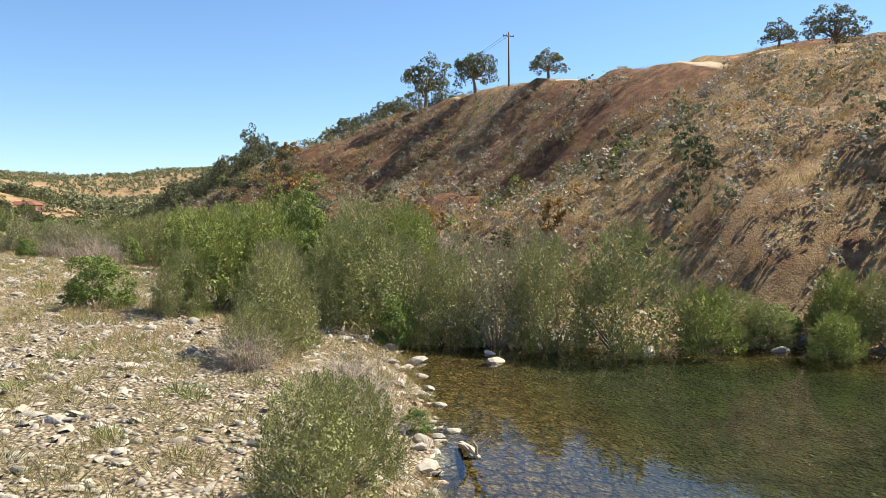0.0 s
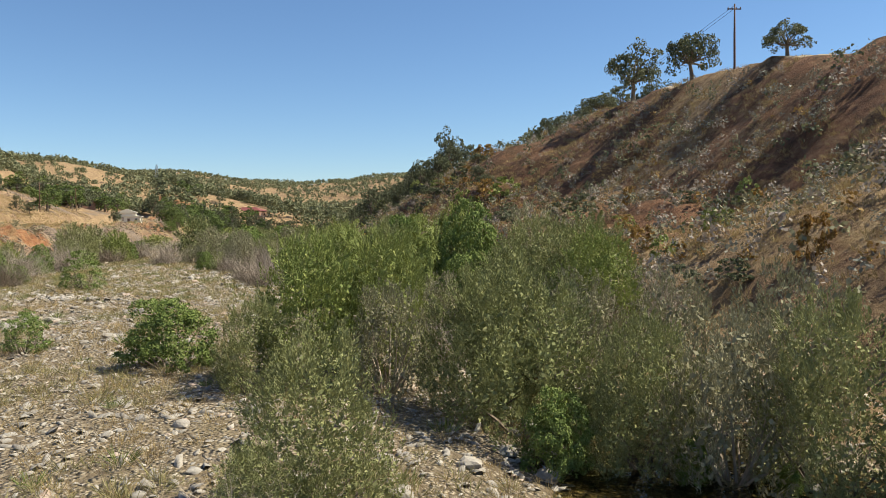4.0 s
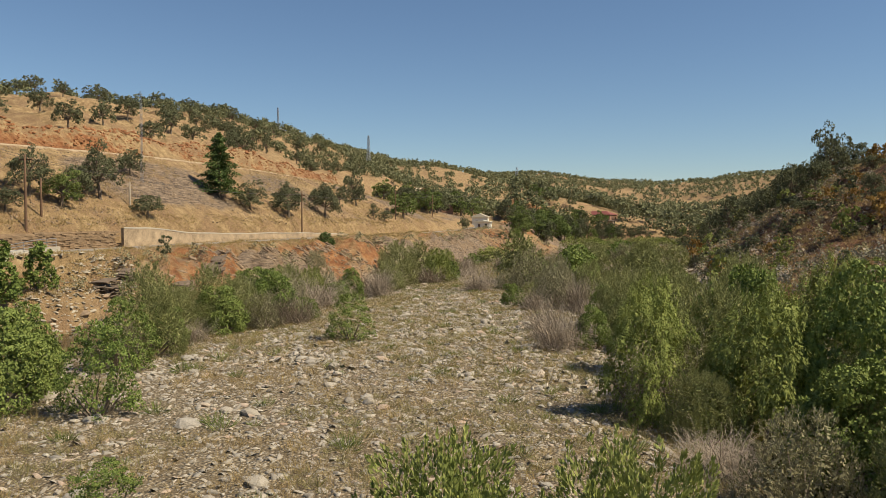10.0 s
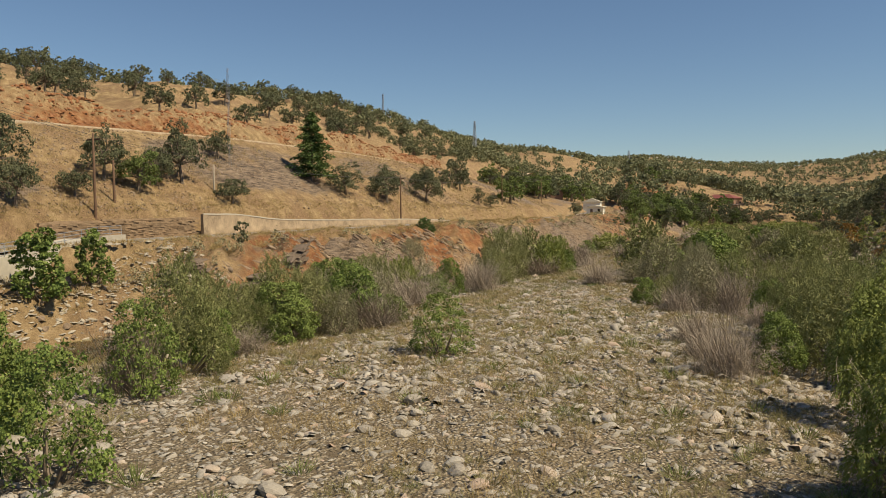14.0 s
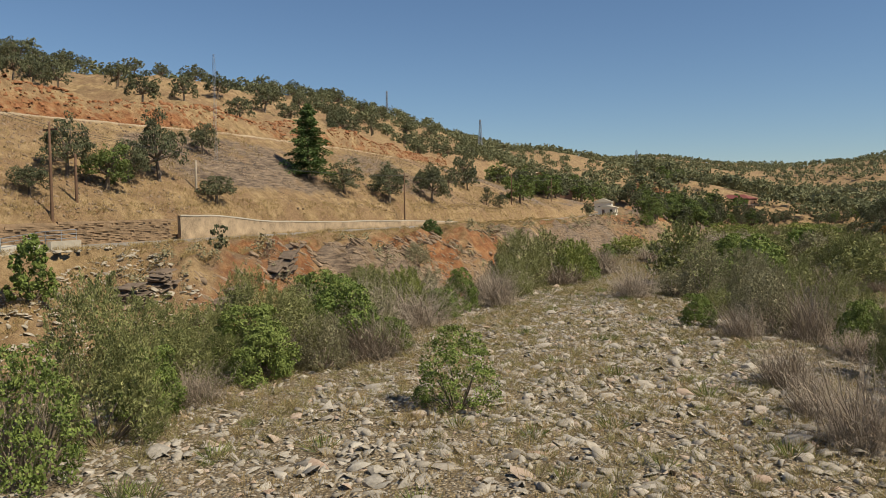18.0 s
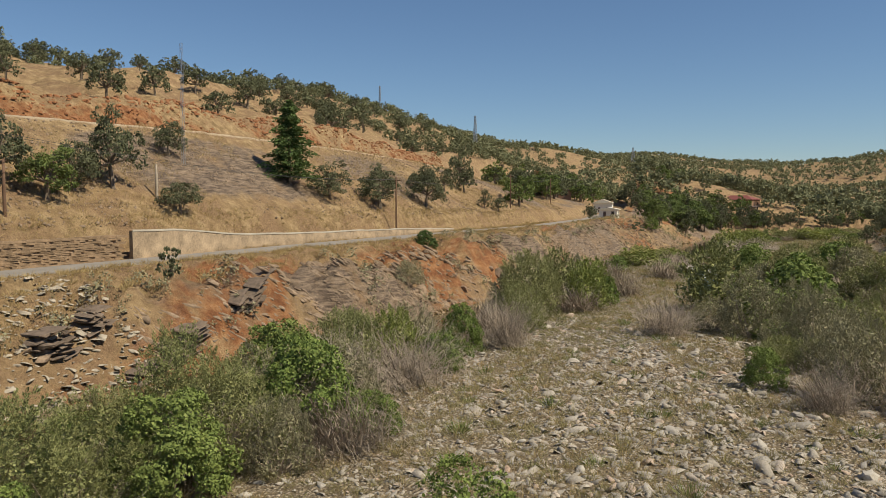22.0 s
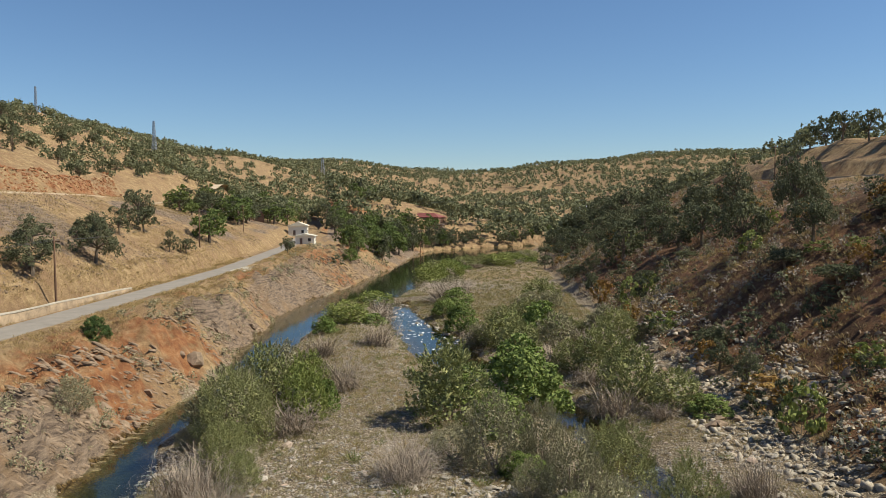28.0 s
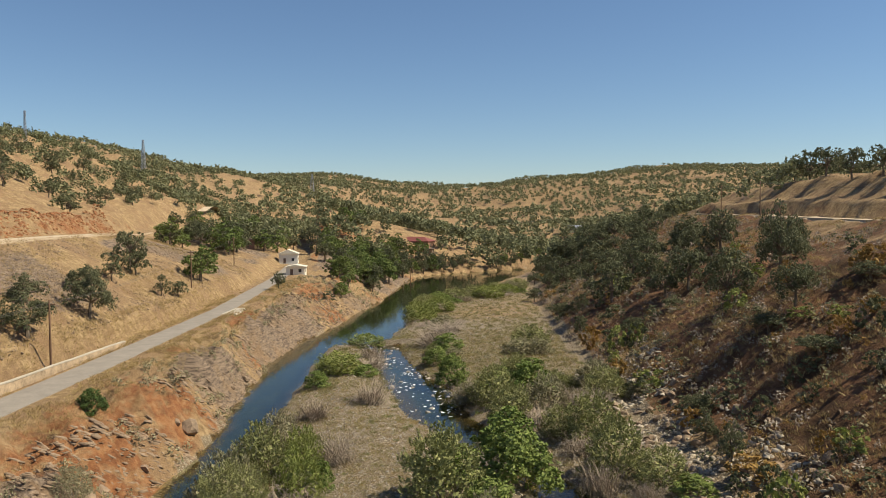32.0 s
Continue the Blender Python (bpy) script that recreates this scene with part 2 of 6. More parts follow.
def ground_material():
    m, nt, n, l, bs = nodes_of("valley_ground")
    p = position(nt)
    big, mid, fine = tex_noise(nt, 0.06, 6, 0.6, p), tex_noise(nt, 0.7, 6, 0.65, p), tex_noise(nt, 6.0, 5, 0.7, p)
    # gravel: cobbles of two sizes in pale grey, buff and rust, with dry silt between
    cob, lumps = None, []
    for sc in (2.6, 6.5):
        vo = nt.nodes.new("ShaderNodeTexVoronoi")
        vo.inputs["Scale"].default_value = sc
        l.new(p, vo.inputs["Vector"])
        sep = nt.nodes.new("ShaderNodeSeparateColor")
        l.new(vo.outputs["Color"], sep.inputs["Color"])
        stone = ramp(nt, sep.outputs["Red"], (0.0, (0.21, 0.17, 0.12)), (0.3, (0.33, 0.27, 0.19)), (0.6, (0.43, 0.36, 0.26)), (0.85, (0.26, 0.225, 0.175)), (1.0, (0.52, 0.46, 0.36)))
        lumps.append(vo.outputs["Distance"])
        edge = ramp(nt, vo.outputs["Distance"], (0.36, (0, 0, 0)), (0.6, (1, 1, 1)))
        col = mix(nt, edge, stone, (0.15, 0.115, 0.075))
        cob = col if cob is None else mix(nt, ramp(nt, tex_noise(nt, 1.3, 3, 0.6, p), (0.42, (0, 0, 0)), (0.52, (1, 1, 1))), cob, col)
    grit = tex_noise(nt, 26.0, 3, 0.75, p)
    silt = ramp(nt, mix(nt, 0.6, mid, grit), (0.376, (0.1, 0.078, 0.045)), (0.5, (0.2, 0.16, 0.095)), (0.624, (0.32, 0.265, 0.17)))
    gravel = mix(nt, ramp(nt, tex_noise(nt, 0.35, 5, 0.7, p), (0.54, (0, 0, 0)), (0.7, (0.7, 0.7, 0.7))), cob, silt)
    # dry grass
    grass = ramp(nt, mix(nt, 0.5, mid, grit), (0.376, (0.12, 0.079, 0.04)), (0.488, (0.275, 0.188, 0.097)), (0.624, (0.45, 0.335, 0.19)))
    bare = ramp(nt, mix(nt, 0.5, fine, grit), (0.376, (0.10, 0.062, 0.038)), (0.5, (0.215, 0.135, 0.078)), (0.624, (0.36, 0.24, 0.135)))
    patch = tex_noise(nt, 0.16, 7, 0.72, p)
    grass = mix(nt, ramp(nt, patch, (0.44, (0, 0, 0)), (0.6, (0.85, 0.85, 0.85))), grass, bare)
    soil = ramp(nt, mix(nt, 0.5, mid, grit), (0.376, (0.1, 0.042, 0.02)), (0.488, (0.22, 0.092, 0.04)), (0.562, (0.31, 0.155, 0.07)), (0.674, (0.4, 0.26, 0.145)))
    soil = mix(nt, ramp(nt, tex_noise(nt, 0.4, 6, 0.7, p), (0.48, (0, 0, 0)), (0.62, (0.75, 0.75, 0.75))), soil, grass)
    # rock in tilted beds
    tilt = nt.nodes.new("ShaderNodeMapping")
    tilt.inputs["Rotation"].default_value, tilt.inputs["Scale"].default_value = (0.5, 0.65, 0.2), (0.35, 0.5, 3.2)
    l.new(p, tilt.inputs["Vector"])
    beds = tex_noise(nt, 1.1, 6, 0.7, tilt.outputs["Vector"])
    rock = ramp(nt, mix(nt, 0.35, beds, grit), (0.388, (0.045, 0.034, 0.026)), (0.469, (0.135, 0.1, 0.075)), (0.537, (0.225, 0.17, 0.125)), (0.636, (0.35, 0.265, 0.185)))
    rock = mix(nt, ramp(nt, patch, (0.5, (0, 0, 0)), (0.62, (0.75, 0.75, 0.75))), rock, grass)
    # dark patches put the slope's shade and dark brush into the scrub colour
    dark = ramp(nt, mix(nt, 0.5, fine, grit), (0.38, (0.022, 0.014, 0.008)), (0.5, (0.075, 0.043, 0.022)), (0.62, (0.17, 0.105, 0.055)))
    scrub = ramp(nt, mix(nt, 0.5, mid, grit), (0.376, (0.055, 0.03, 0.019)), (0.488, (0.165, 0.083, 0.045)), (0.562, (0.235, 0.124, 0.066)), (0.655, (0.35, 0.22, 0.125)))
    slope_shade = tex_noise(nt, 0.11, 7, 0.75, p)
    scrub = mix(nt, mix(nt, attr(nt, "slope_shade"), ramp(nt, slope_shade, (0.5, (0, 0, 0)), (0.58, (1, 1, 1))), ramp(nt, slope_shade, (0.39, (0, 0, 0)), (0.5, (1, 1, 1)))), scrub, dark)
    pale = ramp(nt, mix(nt, 0.5, fine, grit), (0.376, (0.33, 0.25, 0.165)), (0.624, (0.56, 0.46, 0.33)))
    slabs = nt.nodes.new("ShaderNodeTexVoronoi")
    slabs.feature, slabs.inputs["Scale"].default_value = "DISTANCE_TO_EDGE", 1.5
    l.new(p, slabs.inputs["Vector"])
    gaps = ramp(nt, slabs.outputs["Distance"], (0.02, (0.25, 0.25, 0.25)), (0.12, (1, 1, 1)))
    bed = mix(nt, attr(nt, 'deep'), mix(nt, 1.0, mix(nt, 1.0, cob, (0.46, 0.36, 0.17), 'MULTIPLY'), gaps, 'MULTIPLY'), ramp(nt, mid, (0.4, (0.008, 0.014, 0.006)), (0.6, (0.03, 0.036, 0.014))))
    col = grass
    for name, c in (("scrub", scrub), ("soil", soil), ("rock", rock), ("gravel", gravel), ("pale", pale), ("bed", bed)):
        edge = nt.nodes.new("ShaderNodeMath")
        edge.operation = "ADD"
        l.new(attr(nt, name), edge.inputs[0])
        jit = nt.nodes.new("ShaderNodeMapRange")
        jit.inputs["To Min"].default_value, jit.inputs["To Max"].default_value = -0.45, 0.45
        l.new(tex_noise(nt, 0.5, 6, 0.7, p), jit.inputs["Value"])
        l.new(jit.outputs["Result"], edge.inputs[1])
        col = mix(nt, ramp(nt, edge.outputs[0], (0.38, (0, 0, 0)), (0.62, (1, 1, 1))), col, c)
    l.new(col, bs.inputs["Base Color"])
    bs.inputs["Roughness"].default_value = 0.92
    bs.inputs["Specular IOR Level"].default_value = 0.2
    relief = mix(nt, 0.5, mix(nt, 0.5, mid, beds), fine)
    pebbles = ramp(nt, mix(nt, 0.5, *lumps), (0.0, (1, 1, 1)), (0.6, (0, 0, 0)))
    bump(nt, bs, mix(nt, mix(nt, attr(nt, "gravel"), (0, 0, 0), (0.6, 0.6, 0.6)), relief, pebbles), 1.0, 0.45)
    return m


M_GROUND = ground_material()


def water_material():
    m, nt, n, l, bs = nodes_of("river_water")
    p = position(nt)
    bs.inputs["Base Color"].default_value = (0.32, 0.4, 0.3, 1)
    bs.inputs["Specular IOR Level"].default_value = 0.11
    bs.inputs["Roughness"].default_value = 0.03
    bs.inputs["IOR"].default_value = 1.33
    bs.inputs["Transmission Weight"].default_value = 1.0
    bump(nt, bs, tex_noise(nt, 2.8, 3, 0.5, p), 0.15, 0.035)
    return m


M_WATER = water_material()

# ---------------------------------------------------------------- ground
def spread(*segs):
    """Grid lines: (from, to, first step, last step) pieces joined."""
    out = []
    for a, b, s0, s1 in segs:
        x, out_ = a, []
        while x < b - 1e-6:
            out_.append(x)
            x += s0 + (s1 - s0) * (x - a) / (b - a)
        out += out_
    return np.array(out + [segs[-1][1]])


def build_ground():
    us = spread((-140, -10, 12, 1.6), (-10, 130, 1.1, 1.1), (130, 270, 1.1, 2.0), (270, 560, 2.0, 7), (560, 2700, 7, 60))
    vs = spread((-1500, -300, 50, 6), (-300, -120, 6, 1.8), (-120, -48, 1.0, 1.0), (-48, 40, 1.1, 1.1), (40, 110, 1.3, 3), (110, 500, 3, 14), (500, 1500, 14, 60))
    U, V = np.meshgrid(us, vs, indexing="ij")
    Z = height(U, V)
    X, Y = xy(U, V)
    nu, nv = U.shape
    verts = np.stack([X, Y, Z], -1).reshape(-1, 3)
    idx = np.arange(nu * nv).reshape(nu, nv)
    quads = np.stack([idx[:-1, :-1], idx[1:, :-1], idx[1:, 1:], idx[:-1, 1:]], -1).reshape(-1, 4)
    quads = quads[:, ::-1] if np.cross(verts[quads[0, 1]] - verts[quads[0, 0]], verts[quads[0, 2]] - verts[quads[0, 0]])[2] < 0 else quads
    me = bpy.data.meshes.new("ground")
    me.from_pydata(verts.tolist(), [], quads.tolist())
    me.polygons.foreach_set("use_smooth", np.ones(len(quads), bool))
    rl, rr, tv = river_l(U), river_r(U), toe_v(U)
    rv, uv_ = road_v(U), up_v(U)
    onbar = (V > rl) & (V < tv + 2) & (U < 520)
    masks = {}
    masks["gravel"] = np.where(onbar & ((V < creek_c(U) + creek_w(U) + 1) | (U > 140)), 1.0, 0.0) * (1.0 + 0.5 * fbm(U, V, 25, 3)) * (1 - 0.5 * smooth(225, 290, U))
    masks["bed"] = np.where(Z < -0.02, 1.0, 0.0)
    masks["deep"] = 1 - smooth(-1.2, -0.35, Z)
    talus = smooth(0, 6, rv - 7 - V) * smooth(0, 4, V - uv_ - UP_W - 2)
    bluffw = smooth(rv + 6.5, rv + 10.5, V) * (V < rl + 1)
    masks["rock"] = bluffw * (0.6 + 1.3 * fbm(U, V, 20, 3)) * (0.3 + 0.6 * smooth(100, 150, U + 30 * fbm(U, V, 30, 2))) * (U < 440) + talus * (0.36 + 1.5 * fbm(U, V, 30, 3)) * (U < 420)
    cut = smooth(0, 1.5, uv_ - UP_W - 1 - V) * (1 - smooth(2.6, 5.2, uv_ - UP_W - 1 - V)) * (U < 360)
    bank = smooth(rv + 4.5, rv + 6, V) * (V < rl + 1) * (U < 480)
    masks["soil"] = np.maximum(cut * (0.5 + 1.3 * fbm(U, V, 11, 3)), bank * (0.28 + 1.5 * fbm(U, V, 12, 3) + 0.35 * (1 - smooth(110, 150, U))) * smooth(94, 110, U)) + 0.35 * (fbm(U, V, 40, 3) > 0.22) * (V < uv_)
    masks["pale"] = smooth(-0.4, 0.4, V - uv_ - UP_W) * (1 - smooth(1.2, 3.4, V - uv_ - UP_W)) * (U < 360) * 0.8 + (np.abs(V - top_v(U) - 3) < 2.4) * (U < 420) * 0.75
    masks["scrub"] = np.maximum(smooth(-2, 8, V - tv), smooth(1, 3, V - creek_c(U) - creek_w(U)) * (U < 140)) * (1 - 0.75 * smooth(0, 12, V - top_v(U)) * smooth(170, 260, U)) * (0.85 + 1.2 * fbm(U, V, 24, 4)) * (0.3 + 0.7 * smooth(55, 105, U)) * (1 - smooth(430, 560, U))
    # more of the painted shade patches further down the valley
    masks["slope_shade"] = 0.5 * smooth(80, 150, U)
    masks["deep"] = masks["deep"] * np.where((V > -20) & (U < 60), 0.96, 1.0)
    for k, a in masks.items():
        at = me.attributes.new(k, "FLOAT", "POINT")
        at.data.foreach_set("value", np.clip(a, 0, 1).astype(np.float32).ravel())
    me.materials.append(M_GROUND)
    return tagged(new("ground", me), "river valley of gravel, dry grass and red soil", "ground", kind="structure")


build_ground()


def build_water():
    us = spread((-140, 0, 10, 2), (0, 270, 2, 2), (270, 540, 2, 4))
    vs = spread((-110, 60, 2.0, 2.0))
    bm = bmesh.new()
    grid = {}
    for i, u in enumerate(us):
        for j, v in enumerate(vs):
            x, y = xy(u, v)
            grid[i, j] = bm.verts.new((x, y, 0.0))
    for i in range(len(us) - 1):
        for j in range(len(vs) - 1):
            um, vm = (us[i] + us[i + 1]) / 2, (vs[j] + vs[j + 1]) / 2
            if river_l(um) - 6 < vm < toe_v(um) + 8:
                bm.faces.new((grid[i, j], grid[i, j + 1], grid[i + 1, j + 1], grid[i + 1, j]))
    bmesh.ops.delete(bm, geom=[v for v in bm.verts if not v.link_faces], context="VERTS")
    bmesh.ops.recalc_face_normals(bm, faces=bm.faces)
    me = bpy.data.meshes.new("water")
    bm.to_mesh(me)
    bm.free()
    if me.polygons[0].normal.z < 0:
        me.flip_normals()
    me.materials.append(M_WATER)
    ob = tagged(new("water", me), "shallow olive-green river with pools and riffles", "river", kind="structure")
    ob.visible_shadow = False
    return ob


build_water()
# ---------------------------------------------------------------- small building tools
def mesh_from(name, verts, faces, mats, smooth_faces=False):
    me = bpy.data.meshes.new(name)
    if isinstance(faces, np.ndarray):
        n, k = faces.shape
        me.vertices.add(len(verts))
        me.vertices.foreach_set("co", np.asarray(verts, np.float32).ravel())
        me.loops.add(n * k)
        me.loops.foreach_set("vertex_index", faces.astype(np.int32).ravel())
        me.polygons.add(n)
        me.polygons.foreach_set("loop_start", np.arange(0, n * k, k, dtype=np.int32))
        me.update(calc_edges=True)
    else:
        me.from_pydata([tuple(v) for v in verts], [], [tuple(f) for f in faces])
    for m in mats if isinstance(mats, (list, tuple)) else [mats]:
        me.materials.append(m)
    if smooth_faces:
        me.polygons.foreach_set("use_smooth", np.ones(len(me.polygons), bool))
    me.update()
    return me


def part(name, bm, material, parent, label=""):
    me = bpy.data.meshes.new(name)
    bm.to_mesh(me)
    bm.free()
    me.materials.append(material)
    ob = new(name, me)
    ob.parent = parent
    return tagged(ob, label)


def part_mesh(name, me, parent, label=""):
    ob = new(name, me)
    ob.parent = parent
    return tagged(ob, label)


def tube(path, radii, sides=5):
    """Vertices and faces of a tapered limb along a path."""
    vs, fs = [], []
    path = [Vector(p) for p in path]
    for k, p in enumerate(path):
        d = (path[min(k + 1, len(path) - 1)] - path[max(k - 1, 0)]).normalized()
        a = d.orthogonal().normalized()
        b = d.cross(a)
        for s in range(sides):
            an = 2 * math.pi * s / sides
            vs.append(p + radii[k] * (math.cos(an) * a + math.sin(an) * b))
    for k in range(len(path) - 1):
        for s in range(sides):
            t = (s + 1) % sides
            fs.append((k * sides + s, k * sides + t, (k + 1) * sides + t, (k + 1) * sides + s))
    fs.append(tuple(range((len(path) - 1) * sides, len(path) * sides)))
    return vs, fs


def gather(pieces):
    vs, fs = [], []
    for v, f in pieces:
        o = len(vs)
        vs += list(v)
        fs += [tuple(i + o for i in q) for q in f]
    return vs, fs


def leaves(pos, along, length, width, rng, out=None):
    """One pointed leaf or spray per position: arrays of vertices and quads. out: the way that most leaves face."""
    n = len(pos)
    along = along / np.maximum(np.linalg.norm(along, axis=1), 1e-6)[:, None]
    face = rng.normal(size=(n, 3)) if out is None else out + 0.5 * rng.normal(size=(n, 3))
    side = np.cross(along, face)
    side /= np.maximum(np.linalg.norm(side, axis=1), 1e-6)[:, None]
    ln = length * rng.uniform(0.6, 1.3, (n, 1))
    wd = width * rng.uniform(0.6, 1.3, (n, 1))
    v = np.stack([pos - along * ln / 2, pos + side * wd / 2 - along * ln * 0.05, pos + along * ln / 2, pos - side * wd / 2 - along * ln * 0.05], 1).reshape(-1, 3)
    return v, np.arange(4 * n).reshape(-1, 4)


def foliage_material(name, base, tip, dull, through=0.17):
    base, tip, dull = (tuple(x * k for x, k in zip(c, (1.14, 1.16, 1.16))) for c in (base, tip, dull))
    m, nt, n, l, bs = nodes_of(name)
    geo = nt.nodes.new("ShaderNodeNewGeometry")
    info = nt.nodes.new("ShaderNodeObjectInfo")
    c = ramp(nt, geo.outputs["Random Per Island"], (0.0, tuple(x * 0.8 for x in base)), (0.35, base), (0.8, tip), (1.0, tuple(0.5 * (a + b) for a, b in zip(tip, dull))))
    drift = tex_noise(nt, 0.9, 4, 0.6, geo.outputs["Position"])
    c = mix(nt, ramp(nt, drift, (0.36, (0.55,) * 3), (0.5, (0.0,) * 3)), c, tuple(x * 0.62 for x in base))
    c = mix(nt, ramp(nt, drift, (0.5, (0.0,) * 3), (0.66, (0.5,) * 3)), c, tip)
    c = mix(nt, ramp(nt, info.outputs["Random"], (0.0, (0.0,) * 3), (1.0, (0.35,) * 3)), c, tuple((a + b) / 2 for a, b in zip(tip, dull)))
    l.new(c, bs.inputs["Base Color"])
    bs.inputs["Roughness"].default_value = 0.68
    bs.inputs["Specular IOR Level"].default_value = 0.16
    tr = nt.nodes.new("ShaderNodeBsdfTranslucent")
    l.new(c, tr.inputs["Color"])
    mx = nt.nodes.new("ShaderNodeMixShader")
    mx.inputs[0].default_value = through
    l.new(bs.outputs[0], mx.inputs[1])
    l.new(tr.outputs[0], mx.inputs[2])
    l.new(mx.outputs[0], nt.nodes["Material Output"].inputs["Surface"])
    return m


M_BARK = plain("grey_bark", (0.16, 0.125, 0.09), 0.9, 0, 0.45, 2.0, 0.02)
M_TWIG = plain("dry_twigs", (0.32, 0.26, 0.2), 0.9, 0, 0.35, 2.0)
F_WILLOW = foliage_material("willow_leaves", (0.155, 0.17, 0.065), (0.26, 0.265, 0.11), (0.35, 0.32, 0.16))
F_YELLOW = foliage_material("yellow_willow_leaves", (0.15, 0.19, 0.05), (0.26, 0.285, 0.082), (0.33, 0.315, 0.125))
F_GREEN = foliage_material("green_leaves", (0.095, 0.14, 0.035), (0.18, 0.235, 0.06), (0.25, 0.25, 0.09))
F_SPRAY = foliage_material("hanging_willow_leaves", (0.14, 0.18, 0.042), (0.23, 0.265, 0.072), (0.32, 0.3, 0.105))
F_OLIVE = foliage_material("olive_leaves", (0.18, 0.172, 0.1), (0.28, 0.26, 0.155), (0.36, 0.31, 0.205))
F_OAK = foliage_material("oak_leaves", (0.075, 0.085, 0.046), (0.135, 0.145, 0.078), (0.2, 0.185, 0.115), 0.28)
F_CONIFER = foliage_material("conifer_needles", (0.05, 0.085, 0.026), (0.095, 0.14, 0.042), (0.13, 0.16, 0.06), 0.15)
F_DRY = foliage_material("dry_stems", (0.25, 0.2, 0.155), (0.36, 0.3, 0.245), (0.46, 0.4, 0.34), 0.2)
# oak leaves for the distance, paler so that haze is in the colour
F_FARWOOD = foliage_material("hazed_oak_leaves", (0.12, 0.13, 0.068), (0.195, 0.2, 0.108), (0.25, 0.235, 0.14), 0.28)
F_BROAD = foliage_material("broadleaf_leaves", (0.085, 0.12, 0.036), (0.155, 0.195, 0.058), (0.22, 0.225, 0.085), 0.25)
F_SAGE = foliage_material("sage_leaves", (0.19, 0.185, 0.145), (0.27, 0.255, 0.20), (0.33, 0.29, 0.215), 0.15)
F_RUST = foliage_material("rusty_leaves", (0.2, 0.11, 0.035), (0.33, 0.2, 0.06), (0.36, 0.27, 0.1), 0.25)
F_STRAW = foliage_material("straw_grass", (0.26, 0.18, 0.075), (0.38, 0.28, 0.13), (0.45, 0.37, 0.21), 0.2)


def ribbons(paths, widths):
    """Thin flat strips along many paths, as vertices and quads."""
    paths = np.asarray(paths)
    n, k = paths.shape[:2]
    d = np.gradient(paths, axis=1)
    side = np.cross(d, np.array([0.3, 0.2, 1.0])[None, None])
    side /= np.maximum(np.linalg.norm(side, axis=2), 1e-6)[..., None]
    wd = np.asarray(widths)[:, None, None] * np.linspace(1, 0.35, k)[None, :, None]
    v = np.stack([paths - side * wd, paths + side * wd], 2).reshape(-1, 3)
    i = (np.arange(n)[:, None] * k + np.arange(k - 1)[None]).ravel() * 2
    return v, np.stack([i, i + 1, i + 3, i + 2], 1)


def make_dead_shrub(name, h, w, n, width, mat, seed, bark):
    """A shrub of bare arching stems that fork into twigs."""
    rng = np.random.RandomState(seed)
    root = new(name)
    t = np.linspace(0, 1, 6)[None, :, None]
    def sprays(m, base, az, reach, rise, droop):
        out = np.stack([np.cos(az), np.sin(az), 0 * az], 1)[:, None]
        p = base[:, None] + out * reach[:, None, None] * t ** 0.9 + np.array([0, 0, 1.0]) * (rise[:, None, None] * t - droop[:, None, None] * t ** 2.4)
        return p + 0.02 * w * np.cumsum(rng.normal(size=p.shape), 1) * t
    m = n // 6
    az = rng.uniform(0, 6.283, m)
    base = np.stack([rng.normal(0, 0.13 * w, m), rng.normal(0, 0.13 * w, m), np.full(m, -0.1)], 1)
    stems = sprays(m, base, az, w * rng.uniform(0.12, 0.6, m), h * rng.uniform(0.3, 1.15, m), h * rng.uniform(0.15, 0.5, m))
    v, q = ribbons(stems, width * rng.uniform(0.6, 1.3, m))
    part_mesh("trunk", mesh_from("trunk", v, q, bark), root)
    k = rng.randint(m, size=n)
    j = rng.randint(1, 6, size=n)
    tw = sprays(n, stems[k, j], az[k] + rng.normal(0, 1.3, n), w * rng.uniform(0.04, 0.14, n), h * rng.uniform(-0.06, 0.16, n), h * rng.uniform(0.0, 0.1, n))[:, ::2]
    tw[..., 2] = np.maximum(tw[..., 2], 0.02 * h)
    v, q = ribbons(tw, width * 0.5 * rng.uniform(0.6, 1.2, n))
    part_mesh("crown", mesh_from("crown", v, q, mat), root)
    root["h0"], root["w0"] = h, w
    return root


